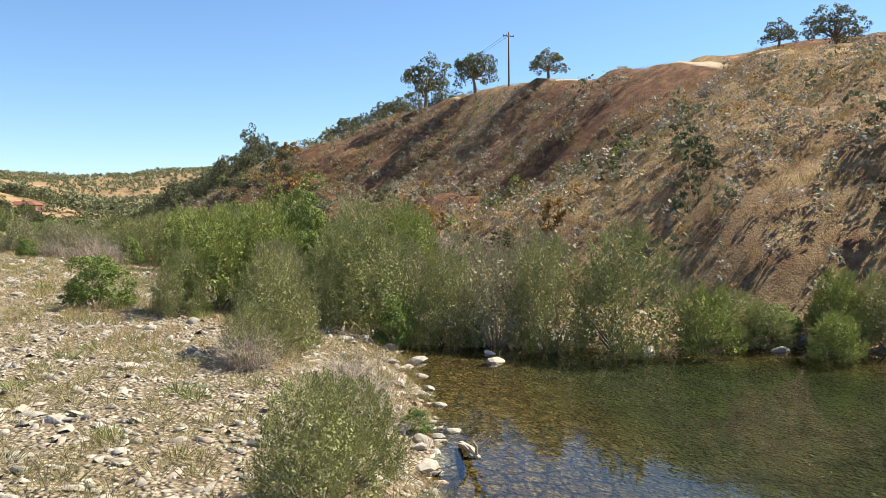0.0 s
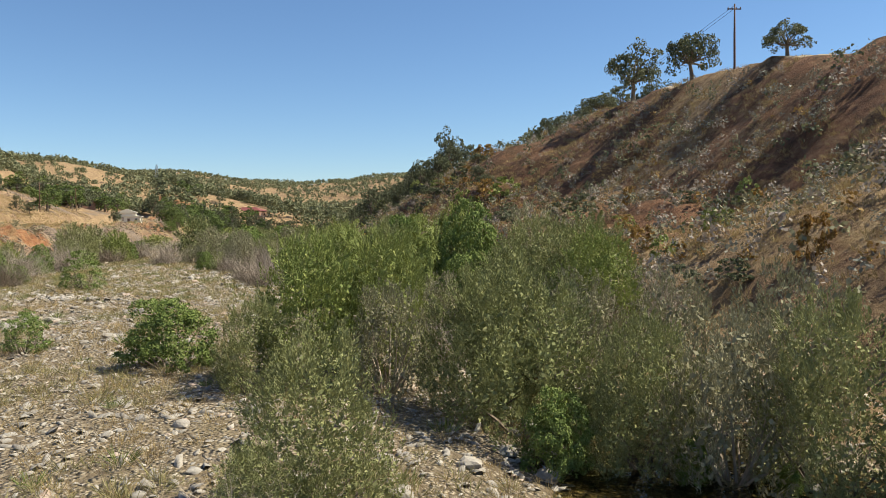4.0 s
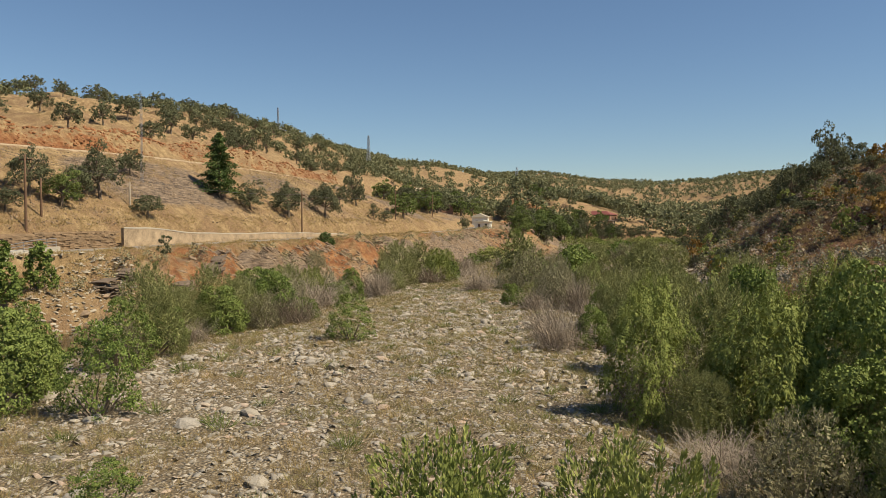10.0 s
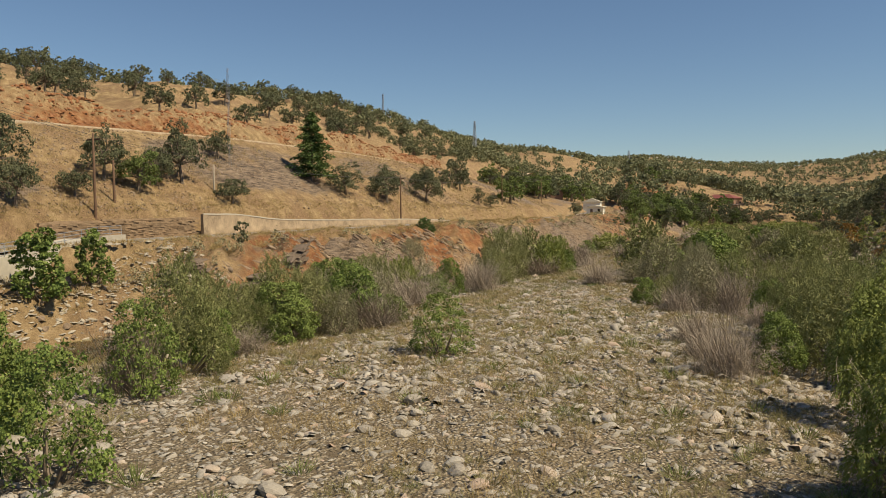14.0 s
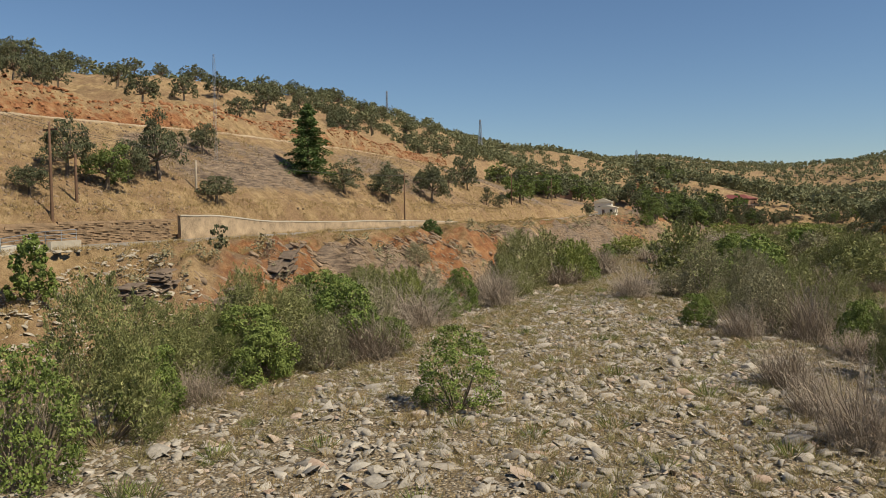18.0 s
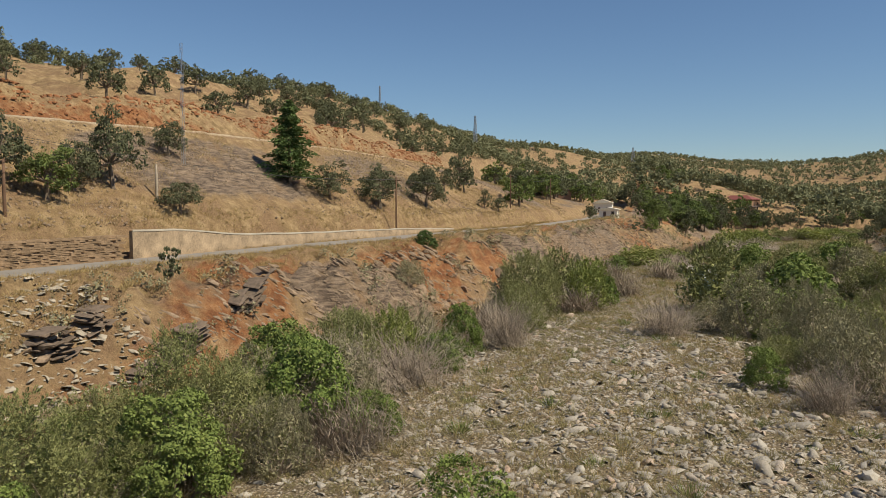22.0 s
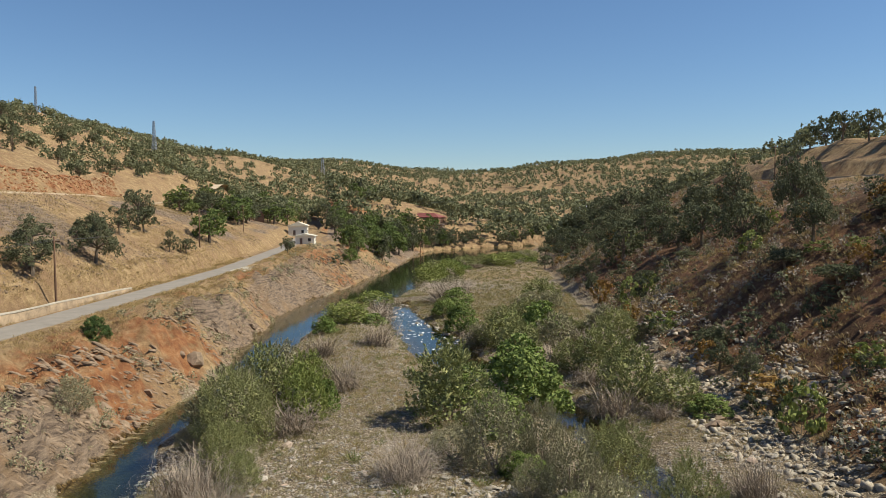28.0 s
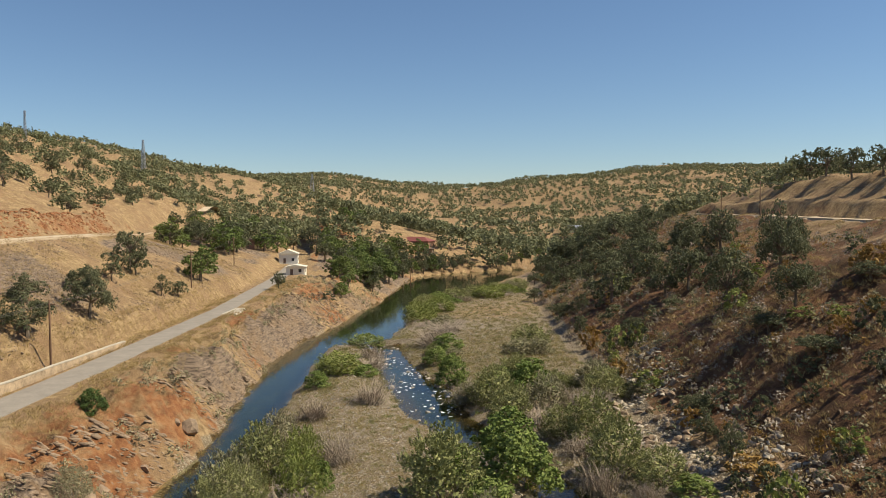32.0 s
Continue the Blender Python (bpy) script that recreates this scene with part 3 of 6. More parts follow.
def make_plant(name, style, h, w, n, leaf, mat, seed, stems=6, lobes=9, bark=None, clumps=12):
    """A shrub or tree at the origin: a root with trunk and crown. The crown is lobes, each covered in leafy clumps."""
    rng = np.random.RandomState(seed)
    root = new(name)
    root.empty_display_size = 0.3
    oak, willow, droop = style == "oak", style == "willow", style == "droop"
    L = []
    for k in range(lobes):
        t = (k + 0.5) / lobes
        el, a = math.asin(t ** (0.8 if oak else 1.1)), k * 2.4 + rng.uniform(-0.5, 0.5)
        out = rng.uniform(0.5, 1.0)
        rad = np.array([w * rng.uniform(0.13, 0.22)] * 2 + [h * rng.uniform(0.13, 0.2)])
        if willow:
            rad[2] *= 1.35
        reach = (w / 2 - rad[0]) * (0.45 + 0.62 * out)
        x, y = reach * math.cos(el) * math.cos(a), reach * math.cos(el) * math.sin(a)
        if oak:
            zc = h * (0.27 + 0.55 * math.sin(el) * out + rng.uniform(-0.1, 0.08))
            rad *= np.array([1.05, 1.05, 0.95]) * rng.uniform(0.75, 1.15)
        else:
            zc = max(rad[2] * 0.75, (h - rad[2]) * (0.08 + 0.9 * math.sin(el) * (0.72 + 0.28 * out)))
        L.append((np.array([x, y, zc]), rad))
    ends = [l[0] for l in L]
    limbs = []
    if oak:
        fork = Vector((rng.uniform(-0.04, 0.04) * w, rng.uniform(-0.04, 0.04) * w, h * 0.28))
        limbs.append(tube([(0, 0, -0.4), (fork.x * 0.4, fork.y * 0.4, h * 0.14), fork], [0.045 * h, 0.036 * h, 0.03 * h], 6))
        for e in ends:
            mid = fork.lerp(Vector(e), 0.5) + Vector(rng.uniform(-0.05, 0.05, 3) * w)
            limbs.append(tube([fork, mid, Vector(e)], [0.022 * h, 0.013 * h, 0.005 * h], 5))
    else:
        for k in range(stems):
            e = Vector(ends[k % len(ends)])
            b = Vector((e.x * 0.12 + rng.uniform(-0.05, 0.05) * w, e.y * 0.12 + rng.uniform(-0.05, 0.05) * w, -0.25))
            mid = b.lerp(e, 0.5) + Vector((e.x * 0.12, e.y * 0.12, h * 0.05))
            limbs.append(tube([b, mid, e], [0.012 * h + 0.01, 0.008 * h + 0.006, 0.004 * h], 4))
    vs, fs = gather(limbs)
    if not oak:                                          # all stems rise from one root
        vs.append(Vector((0, 0, -0.45)))
        for k in range(len(limbs)):
            o = sum(len(l[0]) for l in limbs[:k])
            fs += [(o + s, o + (s + 1) % 4, len(vs) - 1) for s in range(4)]
    else:
        for k in range(1, len(limbs)):
            o, o1 = sum(len(l[0]) for l in limbs[:k]), 2 * 6
            fs += [(o + s, o + (s + 1) % 5, o1 + s) for s in range(5)]
    part_mesh("trunk", mesh_from("trunk", vs, fs, bark or M_BARK), root)
    # clumps over the outer face of each lobe
    unit = lambda a: a / np.maximum(np.linalg.norm(a, axis=1), 1e-6)[:, None]
    lc, lr = np.array([l[0] for l in L]), np.array([l[1] for l in L])
    own = np.repeat(np.arange(lobes), clumps)
    m = len(own)
    away = unit(lc * [1, 1, 0.6] - [0, 0, 0.2 * h])[own]
    cd = unit(unit(rng.normal(size=(m, 3))) + 0.75 * away + [0, 0, 0.15])
    cr = lr[own].mean(1) * rng.uniform(0.2, 0.4, m)
    cc = lc[own] + cd * (lr[own] - 0.4 * cr[:, None]) * rng.uniform(0.72, 1.12, (m, 1))
    if willow:                                           # young shoots stand above the crown
        cc[:, 2] += (cd[:, 2] > 0.3) * rng.uniform(0, 0.06, m) * h
    # leaves on each clump, facing out of it
    weight = cr ** 2
    pick = rng.choice(m, n, p=weight / weight.sum())
    d = unit(unit(rng.normal(size=(n, 3))) + 0.6 * cd[pick] + [0, 0, 0.2])
    r3 = cr[pick][:, None] * np.array([1.0, 1.0, 0.8])
    pos = cc[pick] + d * r3 * rng.uniform(0.55, 1.1, (n, 1))
    loose = rng.normal(size=(n, 3))
    along = d * 0.6 + loose * 0.8
    if willow or droop:                                  # leafy shoots, upright or hanging
        way = unit(cd * [0.7, 0.7, 0.3] + 0.22 * rng.normal(size=(m, 3)) + [0, 0, 1.0 if willow else -1.1])[pick]
        t = rng.rand(n, 1)
        pos = cc[pick] + way * (t - 0.4) * cr[pick][:, None] * 2.1 + d * cr[pick][:, None] * 0.62 * (1.15 - t)
        along = way + d * 0.5 + loose * 0.25
    low = pos[:, 2] < 0.03 * h
    pos[low, 2] = rng.uniform(0.02, 0.16, low.sum()) * h
    v, q = leaves(pos, along, leaf[0], leaf[1], rng, 0.5 * d + 1.1 * cd[pick] + [0, 0, 0.2])
    # older leaves inside close the lobes
    k = n // 9
    own = rng.randint(lobes, size=k)
    din = unit(rng.normal(size=(k, 3)))
    pin = lc[own] + din * lr[own] * rng.uniform(0.35, 0.78, (k, 1))
    pin[:, 2] = np.maximum(pin[:, 2], 0.06 * h)
    v2, q2 = leaves(pin, rng.normal(size=(k, 3)), leaf[0] * 1.7, leaf[0] * 1.0, rng, din + [0, 0, 0.3])
    part_mesh("crown", mesh_from("crown", np.concatenate([v, v2]), np.concatenate([q, q2 + len(v)]), mat), root)
    root["h0"], root["w0"] = h, w
    return root


PLANTS = {
    "wl": [make_plant("willow_shrub", "willow", 6.5, 6.5, 23000, (0.125, 0.048), F_WILLOW, 11 + k, 9, 24, None, 20) for k in range(3)],
    "wy": [make_plant("willow_shrub", "willow", 6.0, 5.5, 22000, (0.125, 0.05), F_YELLOW, 21 + k, 9, 22, None, 20) for k in range(2)],
    "wd": [make_plant("willow_shrub", "willow", 5.5, 6.0, 12000, (0.15, 0.042), F_OLIVE, 31 + k, 18, 22, M_TWIG, 18) for k in range(2)],
    "gr": [make_plant("green_bush", "round", 4.0, 4.5, 11000, (0.12, 0.085), F_GREEN, 41 + k, 7, 20, None, 20) for k in range(2)],
    "gd": [make_plant("alder_sapling", "round", 4.2, 4.2, 5200, (0.12, 0.075), F_GREEN, 51 + k, 14, 22, None, 8) for k in range(2)],
    "dr": [make_dead_shrub("bare_shrub", 3.5, 4.5, 3400, 0.02, F_DRY, 61 + k, M_TWIG) for k in range(2)],
    "dp": [make_plant("weeping_willow", "droop", 7.0, 6.5, 20000, (0.16, 0.048), F_SPRAY, 71, 8, 22, None, 18)],
    "ok": [make_plant("oak_tree", "oak", 7.5, 8.5, 3600, (0.28, 0.2), F_OAK, 81 + k, 6, 17 + 2 * k, None, 10) for k in range(5)],
    "og": [make_plant("broadleaf_tree", "oak", 7.0, 7.5, 3600, (0.28, 0.2), F_BROAD, 91, 6, 18, None, 10)],
    "sb": [make_plant("hill_shrub", "round", 2.4, 3.0, 700, (0.24, 0.15), F_OAK, 95, 6, 9, None, 5)],
    "sy": [make_plant("hill_shrub", "round", 2.2, 2.8, 700, (0.24, 0.15), F_YELLOW, 96, 6, 9, None, 5)],
    "sr": [make_plant("hill_shrub", "round", 2.2, 2.8, 650, (0.24, 0.15), F_RUST, 97, 6, 9, None, 5)],
    # sparser leaves for plants that are only seen from afar
    "wl_far": [make_plant("willow_shrub", "willow", 6.5, 6.5, 5200, (0.27, 0.12), F_WILLOW, 14 + k, 9, 24, None, 14) for k in range(2)],
    "wy_far": [make_plant("willow_shrub", "willow", 6.0, 5.5, 4600, (0.27, 0.12), F_YELLOW, 24 + k, 9, 22, None, 14) for k in range(2)],
    "wd_far": [make_plant("willow_shrub", "willow", 5.5, 6.0, 3800, (0.29, 0.1), F_OLIVE, 34 + k, 18, 22, M_TWIG, 14) for k in range(2)],
    "ok_far": [make_plant("oak_tree", "oak", 7.5, 8.5, 1500, (0.42, 0.3), F_OAK, 181 + k, 6, 15 + 2 * k, None, 7) for k in range(5)],
    "og_far": [make_plant("broadleaf_tree", "oak", 7.0, 7.5, 1500, (0.42, 0.3), F_BROAD, 191 + k, 6, 15, None, 7) for k in range(2)],
    "gr_far": [make_plant("green_bush", "round", 4.0, 4.5, 3600, (0.21, 0.15), F_GREEN, 44 + k, 7, 20, None, 14) for k in range(2)],
    "dr_far": [make_dead_shrub("bare_shrub", 3.5, 4.5, 1700, 0.034, F_DRY, 64 + k, M_TWIG) for k in range(2)],
}
TAGS = {
    "wl": ("grey-green willow shrub with slender upright leaves", "shrub", "willows along the water"),
    "wy": ("yellow-green willow shrub in full leaf", "shrub", "willows along the water"),
    "wd": ("dusty olive willow shrub thinning to bare stems", "shrub", "willows along the water"),
    "gr": ("dense bright green bush growing out of cobbles", "bush", "green bushes on the gravel bar"),
    "gd": ("loose green alder sapling with thin stems", "bush", "saplings on the gravel bar"),
    "dr": ("leafless grey-brown shrub of dry twigs", "shrub", "dead shrubs on the gravel bar"),
    "dp": ("tall willow with hanging yellow-green sprays", "tree", "willows along the water"),
    "ok": ("dark green oak on a dry grass hillside", "tree", "oaks on the hillsides"),
    "og": ("mid-green broadleaf tree on a dry slope", "tree", "broadleaf trees on the slopes"),
    "sb": ("low dark green shrub on a dry slope", "shrub", "shrubs on the slopes"),
    "sy": ("low yellowing shrub on a dry slope", "shrub", "shrubs on the slopes"),
    "sr": ("low rust-brown shrub on a dry slope", "shrub", "shrubs on the slopes"),
}
_plant_rng = random.Random(5)
_used = set()
PLACED = []


def plant(kind, u, v, h, w, variant=None, sink=0.0):
    """Sets one plant of that height and width on the ground."""
    PLACED.append((kind, u, v, h, w))
    tags = TAGS[kind]
    if kind in ("ok", "og"):
        kind = kind + "_far" if u > 235 or v < -92 else kind
    elif u > 150 and kind + "_far" in PLANTS:
        kind, w = kind + "_far", w * 1.15
    k = _plant_rng.randrange(len(PLANTS[kind])) if variant is None else variant
    src = PLANTS[kind][k]
    p = place(u, v, -sink)
    p.z = max(p.z, -0.2)
    m = Matrix.Translation(p) @ Matrix.Rotation(_plant_rng.uniform(0, 6.28), 4, "Z") @ Matrix.Diagonal((w / src["w0"], w / src["w0"] * _plant_rng.uniform(0.9, 1.1), h / src["h0"], 1))
    if (kind, k) not in _used:
        _used.add((kind, k))
        src.matrix_basis = m
        ob = src
    else:
        ob = copy_thing(src, Matrix.Identity(4))
        ob.matrix_basis = m
    return tagged(ob, *tags)


# start of the bar and the pool
plant("wl", 23.2, 3.2, 2.9, 3.0)
plant("wl", 25.4, 4.6, 2.6, 2.4)
plant("dr", 28.2, 5.0, 1.7, 2.4)
plant("dr", 30.8, 5.6, 1.6, 2.4)
plant("dr", 33.4, 6.4, 1.3, 2.0)
plant("gr", 29.6, 7.4, 0.8, 1.1)
plant("wl", 39.4, 4.9, 4.3, 4.2)
plant("wl", 37.6, 4.0, 2.2, 2.6)
plant("dr", 36.8, 3.6, 1.7, 2.4)
plant("gr", 55.4, -2.4, 3.3, 4.1)
plant("wy", 53.3, 3.7, 6.2, 5.4)
plant("wy", 54.4, 6.4, 6.4, 5.2)
plant("wl", 51.0, 1.8, 3.6, 3.2)
plant("wd", 51.6, 6.6, 4.4, 4.0)
plant("wl", 47.6, 11.2, 6.3, 6.2)
plant("wl", 49.6, 9.8, 5.6, 4.8)
plant("gr", 44.4, 11.4, 2.8, 2.4)
plant("wl", 44.8, 14.2, 5.2, 4.2)
plant("wd", 43.4, 16.2, 5.3, 4.6)
plant("wl", 42.0, 18.4, 5.8, 4.8)
plant("wl", 39.4, 21.2, 6.4, 6.0)
plant("wd", 46.4, 19.5, 6.0, 5.2)
plant("wd", 50.6, 17.4, 5.6, 5.0)
plant("wy", 37.6, 24.2, 3.6, 3.4)
plant("wy", 34.0, 28.0, 2.4, 2.8)
plant("wy", 29.5, 32.2, 2.2, 2.6)
plant("gr", 43.4, 15.0, 1.6, 1.2)
plant("gr", 42.2, 17.2, 1.1, 0.9)
# low growth along the foot of the slope behind the pool
_shore = random.Random(3)
for k in range(26):
    u = 18.0 + 0.86 * k + _shore.uniform(-0.5, 0.5)
    plant(_shore.choice(("wy", "wl", "wl", "wd", "gr")), u, float(creek_c(u) + creek_w(u)) + _shore.uniform(0.1, 3.2), _shore.uniform(1.2, 3.6), _shore.uniform(1.8, 4.2))
# willows along the creek
plant("wd", 57.0, 15.6, 5.2, 5.0)
plant("dr", 58.5, 8.8, 2.4, 3.6)
plant("wl", 61.5, 12.6, 5.0, 5.0)
plant("dr", 64.0, 7.4, 2.0, 3.2)
plant("wl", 68.0, 14.6, 6.2, 5.8)
plant("wd", 71.0, 10.4, 4.6, 4.8)
plant("gr", 75.5, 12.6, 6.0, 5.4)
for kind, u, v, h, w in (("wl", 100, 8.5, 8.5, 7), ("gr", 93, 8.6, 9, 7), ("wl", 106, 3.2, 8, 7), ("dp", 88, 13, 9, 7), ("wl", 111, 9, 8, 7), ("wl", 72, 17, 7.5, 7), ("wl", 66, 18.6, 7, 7), ("wd", 76.5, 17.4, 8, 7), ("wy", 61, 17.6, 6.4, 6)):
    plant(kind, u, v, h, w)
plant("dp", 79.8, 9.4, 8.8, 7.0)
plant("dp", 80.6, 4.2, 7.0, 5.4)
plant("gr", 79.6, 13.4, 9.0, 6.4)
plant("wl", 85.0, 7.4, 8.0, 6.4)
plant("wl", 77.6, 6.8, 3.8, 4.0)
plant("dr", 73.4, 7.6, 2.0, 3.4)
plant("gr", 87.0, 9.6, 7.4, 6.0)
plant("dp", 91.0, 3.2, 7.4, 5.2)
plant("wl", 90.0, 13.0, 6.6, 6.0)
plant("wl", 95.5, 7.6, 7.4, 6.6)
plant("gr", 98.0, 3.2, 5.0, 4.4)
plant("wd", 104.0, 8.4, 6.2, 6.0)
plant("wl", 111.0, 4.4, 6.6, 6.2)
plant("wd", 118.0, 4.0, 5.8, 6.0)
plant("wl", 126.0, -0.6, 6.0, 6.0)
plant("dr", 97.0, -4.0, 3.8, 4.0)
plant("dr", 101.0, -5.8, 2.4, 3.0)
plant("dr", 107.0, -7.4, 2.8, 3.4)
plant("wl", 102.5, 0.8, 6.8, 6.8)
plant("gr", 99.0, -1.8, 3.6, 3.2)
plant("wl", 112.0, -1.6, 6.4, 5.2)
plant("gr", 120.0, -4.2, 4.0, 3.8)
plant("dr", 123.0, -7.4, 5.0, 4.8)
plant("wd", 124.0, -10.4, 5.6, 5.0)
plant("gr", 124.4, -15.2, 2.8, 2.9)
plant("wd", 131.0, -11.4, 4.6, 5.6)
plant("wl", 136.5, -5.6, 5.2, 5.8)
plant("wd", 138.0, -12.8, 5.6, 4.8)
plant("dr", 140.0, -0.6, 4.0, 4.4)
plant("dr", 141.0, -24.6, 3.7, 5.0)
plant("wd", 144.0, -18.2, 6.2, 6.2)
plant("wd", 145.0, -14.6, 5.7, 4.4)
plant("wl", 142.5, -9.6, 5.4, 6.2)
plant("wl", 156.5, -23.0, 7.8, 8.8)
plant("gr", 163.0, -15.6, 6.8, 7.6)
plant("wl", 167.0, -5.4, 6.8, 6.6)
plant("gr", 171.5, -17.0, 7.6, 7.6)
plant("wl", 163.5, -1.4, 4.2, 5.6)
plant("wl", 178.5, -6.8, 6.2, 6.6)
plant("gr", 201.5, -18.4, 4.4, 6.4)
plant("wl", 204.3, -10.0, 3.2, 4.6)
plant("gr", 211.0, -26.0, 5.6, 5.2)
plant("wl", 241.0, -12.6, 5.2, 9.0)
plant("dr", 245.0, -32.2, 4.6, 8.6)
plant("wy", 283.0, -39.7, 5.5, 10.0)
plant("wy", 300.0, -36.5, 4.5, 9.0)
plant("wy", 337.0, -24.0, 4.0, 11.0)
plant("wy", 350.0, -18.0, 3.6, 9.0)
plant("wy", 216.0, -46.0, 4.0, 8.0)
plant("gr", 205.0, -47.0, 3.0, 4.0)
plant("dr", 196.0, -37.0, 4.2, 5.2)
for kind, u, v, h, w in (("wl", 196, -19, 6.0, 7.5), ("gr", 200, -13.5, 6.0, 7.5), ("wl", 206, -15.5, 5.6, 7.5), ("wd", 191, -12, 5.6, 6.5), ("wl", 187, -16.5, 5.6, 6.5), ("wd", 205, -4, 4.8, 6.5), ("wl", 198, -3, 5.0, 6.5),
                         ("wl", 312, -41.5, 4.2, 9), ("gr", 322, -38.5, 4.0, 8), ("wl", 331, -34, 4.2, 9), ("wl", 343, -28.5, 4.0, 9), ("wl", 358, -22, 3.6, 9), ("wd", 368, -17, 3.2, 8), ("wl", 380, -14, 3.0, 9), ("gr", 226, -30, 3.6, 5.5), ("gr", 238, -29, 3.8, 6), ("dr", 262, -31, 3.2, 8), ("wd", 270, -33, 3.2, 7), ("wy", 250, -47.5, 3.2, 8), ("dr", 236, -43.5, 3.4, 5), ("dr", 224, -41.5, 3.2, 5)):
    plant(kind, u, v, h, w)
# left edge of the bar
for kind, u, v, h, w in (("gr", 104, -33, 5.4, 6), ("wl", 100, -37, 6.0, 6), ("gr", 108, -38, 5.4, 6), ("wl", 113, -37.5, 5.4, 6), ("wy", 118, -37, 4.8, 5), ("gr", 95.5, -32.6, 4.6, 5), ("wl", 90.5, -34.6, 5.2, 5.5), ("wd", 107, -33.5, 4.4, 5.5), ("wd", 122, -38, 4.6, 5.5)):
    plant(kind, u, v, h, w)
plant("gr", 54.5, -33.5, 4.2, 4.0)
plant("gd", 48.1, -13.7, 4.1, 5.2)
plant("gd", 59.4, -9.7, 2.3, 2.5)
plant("dr", 64.0, -31.5, 2.8, 4.8)
plant("gr", 69.4, -26.4, 5.6, 6.0)
plant("gd", 70.0, -20.4, 5.0, 4.2)
plant("gr", 72.4, -28.0, 5.4, 4.4)
plant("wl", 84.5, -30.2, 6.8, 5.2)
plant("gd", 80.0, -28.0, 5.2, 4.2)
plant("gd", 94.4, -19.7, 3.9, 4.0)
plant("wl", 95.6, -36.6, 4.6, 5.0)
plant("wl", 99.5, -33.8, 5.0, 5.6)
plant("wd", 104.0, -35.6, 4.6, 5.6)
plant("dr", 103.5, -30.6, 3.6, 5.6)
plant("dr", 109.7, -35.1, 4.6, 5.4)
plant("dr", 115.4, -34.7, 3.8, 6.2)
plant("dr", 120.0, -37.0, 4.0, 5.0)
plant("gr", 126.5, -36.4, 4.3, 3.6)
plant("dr", 130.5, -34.4, 4.4, 4.0)
plant("wy", 112.0, -41.0, 4.4, 4.6)
plant("wl", 118.0, -40.4, 4.8, 5.0)
plant("wd", 150.0, -55.0, 3.0, 4.2)
plant("wl", 141.5, -38.0, 4.4, 5.0)
plant("wl", 147.5, -39.6, 7.0, 8.2)
plant("wd", 153.0, -42.5, 6.2, 6.4)
plant("wy", 155.9, -36.2, 5.4, 4.4)
plant("wl", 162.0, -42.0, 6.6, 5.6)
plant("wy", 165.0, -38.4, 5.0, 4.4)
plant("dr", 167.5, -35.6, 4.0, 5.4)
plant("dr", 136.0, -38.4, 3.6, 5.6)
plant("wd", 172.0, -43.0, 5.0, 5.0)
plant("dr", 186.0, -42.5, 3.4, 4.6)

# smaller growth that closes the gaps between the willows
_fill = random.Random(61)
for kind, u, v, h, w in list(PLACED):
    if kind in ("wl", "wd", "wy", "gr") and h > 3 and (u > 104 or (u > 56 and v > 7) or (u > 84 and v < -27)):
        for k in range(2):
            a = _fill.uniform(0, 6.28)
            u1, v1 = u + 0.75 * w * math.cos(a), v + 0.6 * w * math.sin(a)
            if v1 < float(river_r(u1)) + 0.5 or abs(v1 - float(creek_c(u1))) < float(creek_w(u1)) + 0.8:
                continue
            plant(_fill.choice(("wd", "wl", "dr", "dr", "gr")), u1, v1, h * _fill.uniform(0.35, 0.65), w * _fill.uniform(0.5, 0.8))
# ---------------------------------------------------------------- roads
M_ASPHALT = plain("worn_asphalt", (0.24, 0.215, 0.185), 0.9, 0, 0.22, 0.5, 0.01)
M_DIRT = plain("pale_dirt_road", (0.46, 0.37, 0.26), 0.95, 0, 0.2, 0.5, 0.02)
M_CONCRETE = plain("weathered_concrete", (0.43, 0.39, 0.32), 0.85, 0, 0.22, 0.35, 0.01)
M_PALEWALL = plain("tan_retaining_wall", (0.33, 0.25, 0.165), 0.9, 0, 0.6, 0.7, 0.05)
M_WHITE = plain("off_white_cladding", (0.72, 0.70, 0.62), 0.6, 0, 0.06, 0.5)
M_CREAM = plain("cream_render", (0.62, 0.58, 0.47), 0.75, 0, 0.08, 0.4)
M_STEEL = plain("galvanised_steel", (0.42, 0.44, 0.46), 0.45, 0.7, 0.15, 3.0)
M_WOODPOLE = plain("creosoted_pole", (0.13, 0.075, 0.045), 0.9, 0, 0.3, 2.0)
M_PALEPOLE = plain("weathered_pole", (0.33, 0.28, 0.22), 0.9, 0, 0.3, 2.0)
M_REDROOF = plain("red_brown_roof", (0.19, 0.055, 0.045), 0.7, 0, 0.2, 0.8)
M_BROWNROOF = plain("brown_shingle_roof", (0.14, 0.10, 0.08), 0.85, 0, 0.25, 1.0)
M_BRICK = plain("red_brown_wall", (0.26, 0.15, 0.10), 0.85, 0, 0.2, 1.0)
M_GLASSDARK = plain("dark_window_glass", (0.03, 0.035, 0.04), 0.12, 0, 0.3, 1.0)
M_CABLE = plain("black_cable", (0.05, 0.05, 0.05), 0.6, 0, 0.1, 1.0)
M_STONE = plain("fieldstone", (0.24, 0.165, 0.1), 0.9, 0, 0.55, 1.2, 0.04)


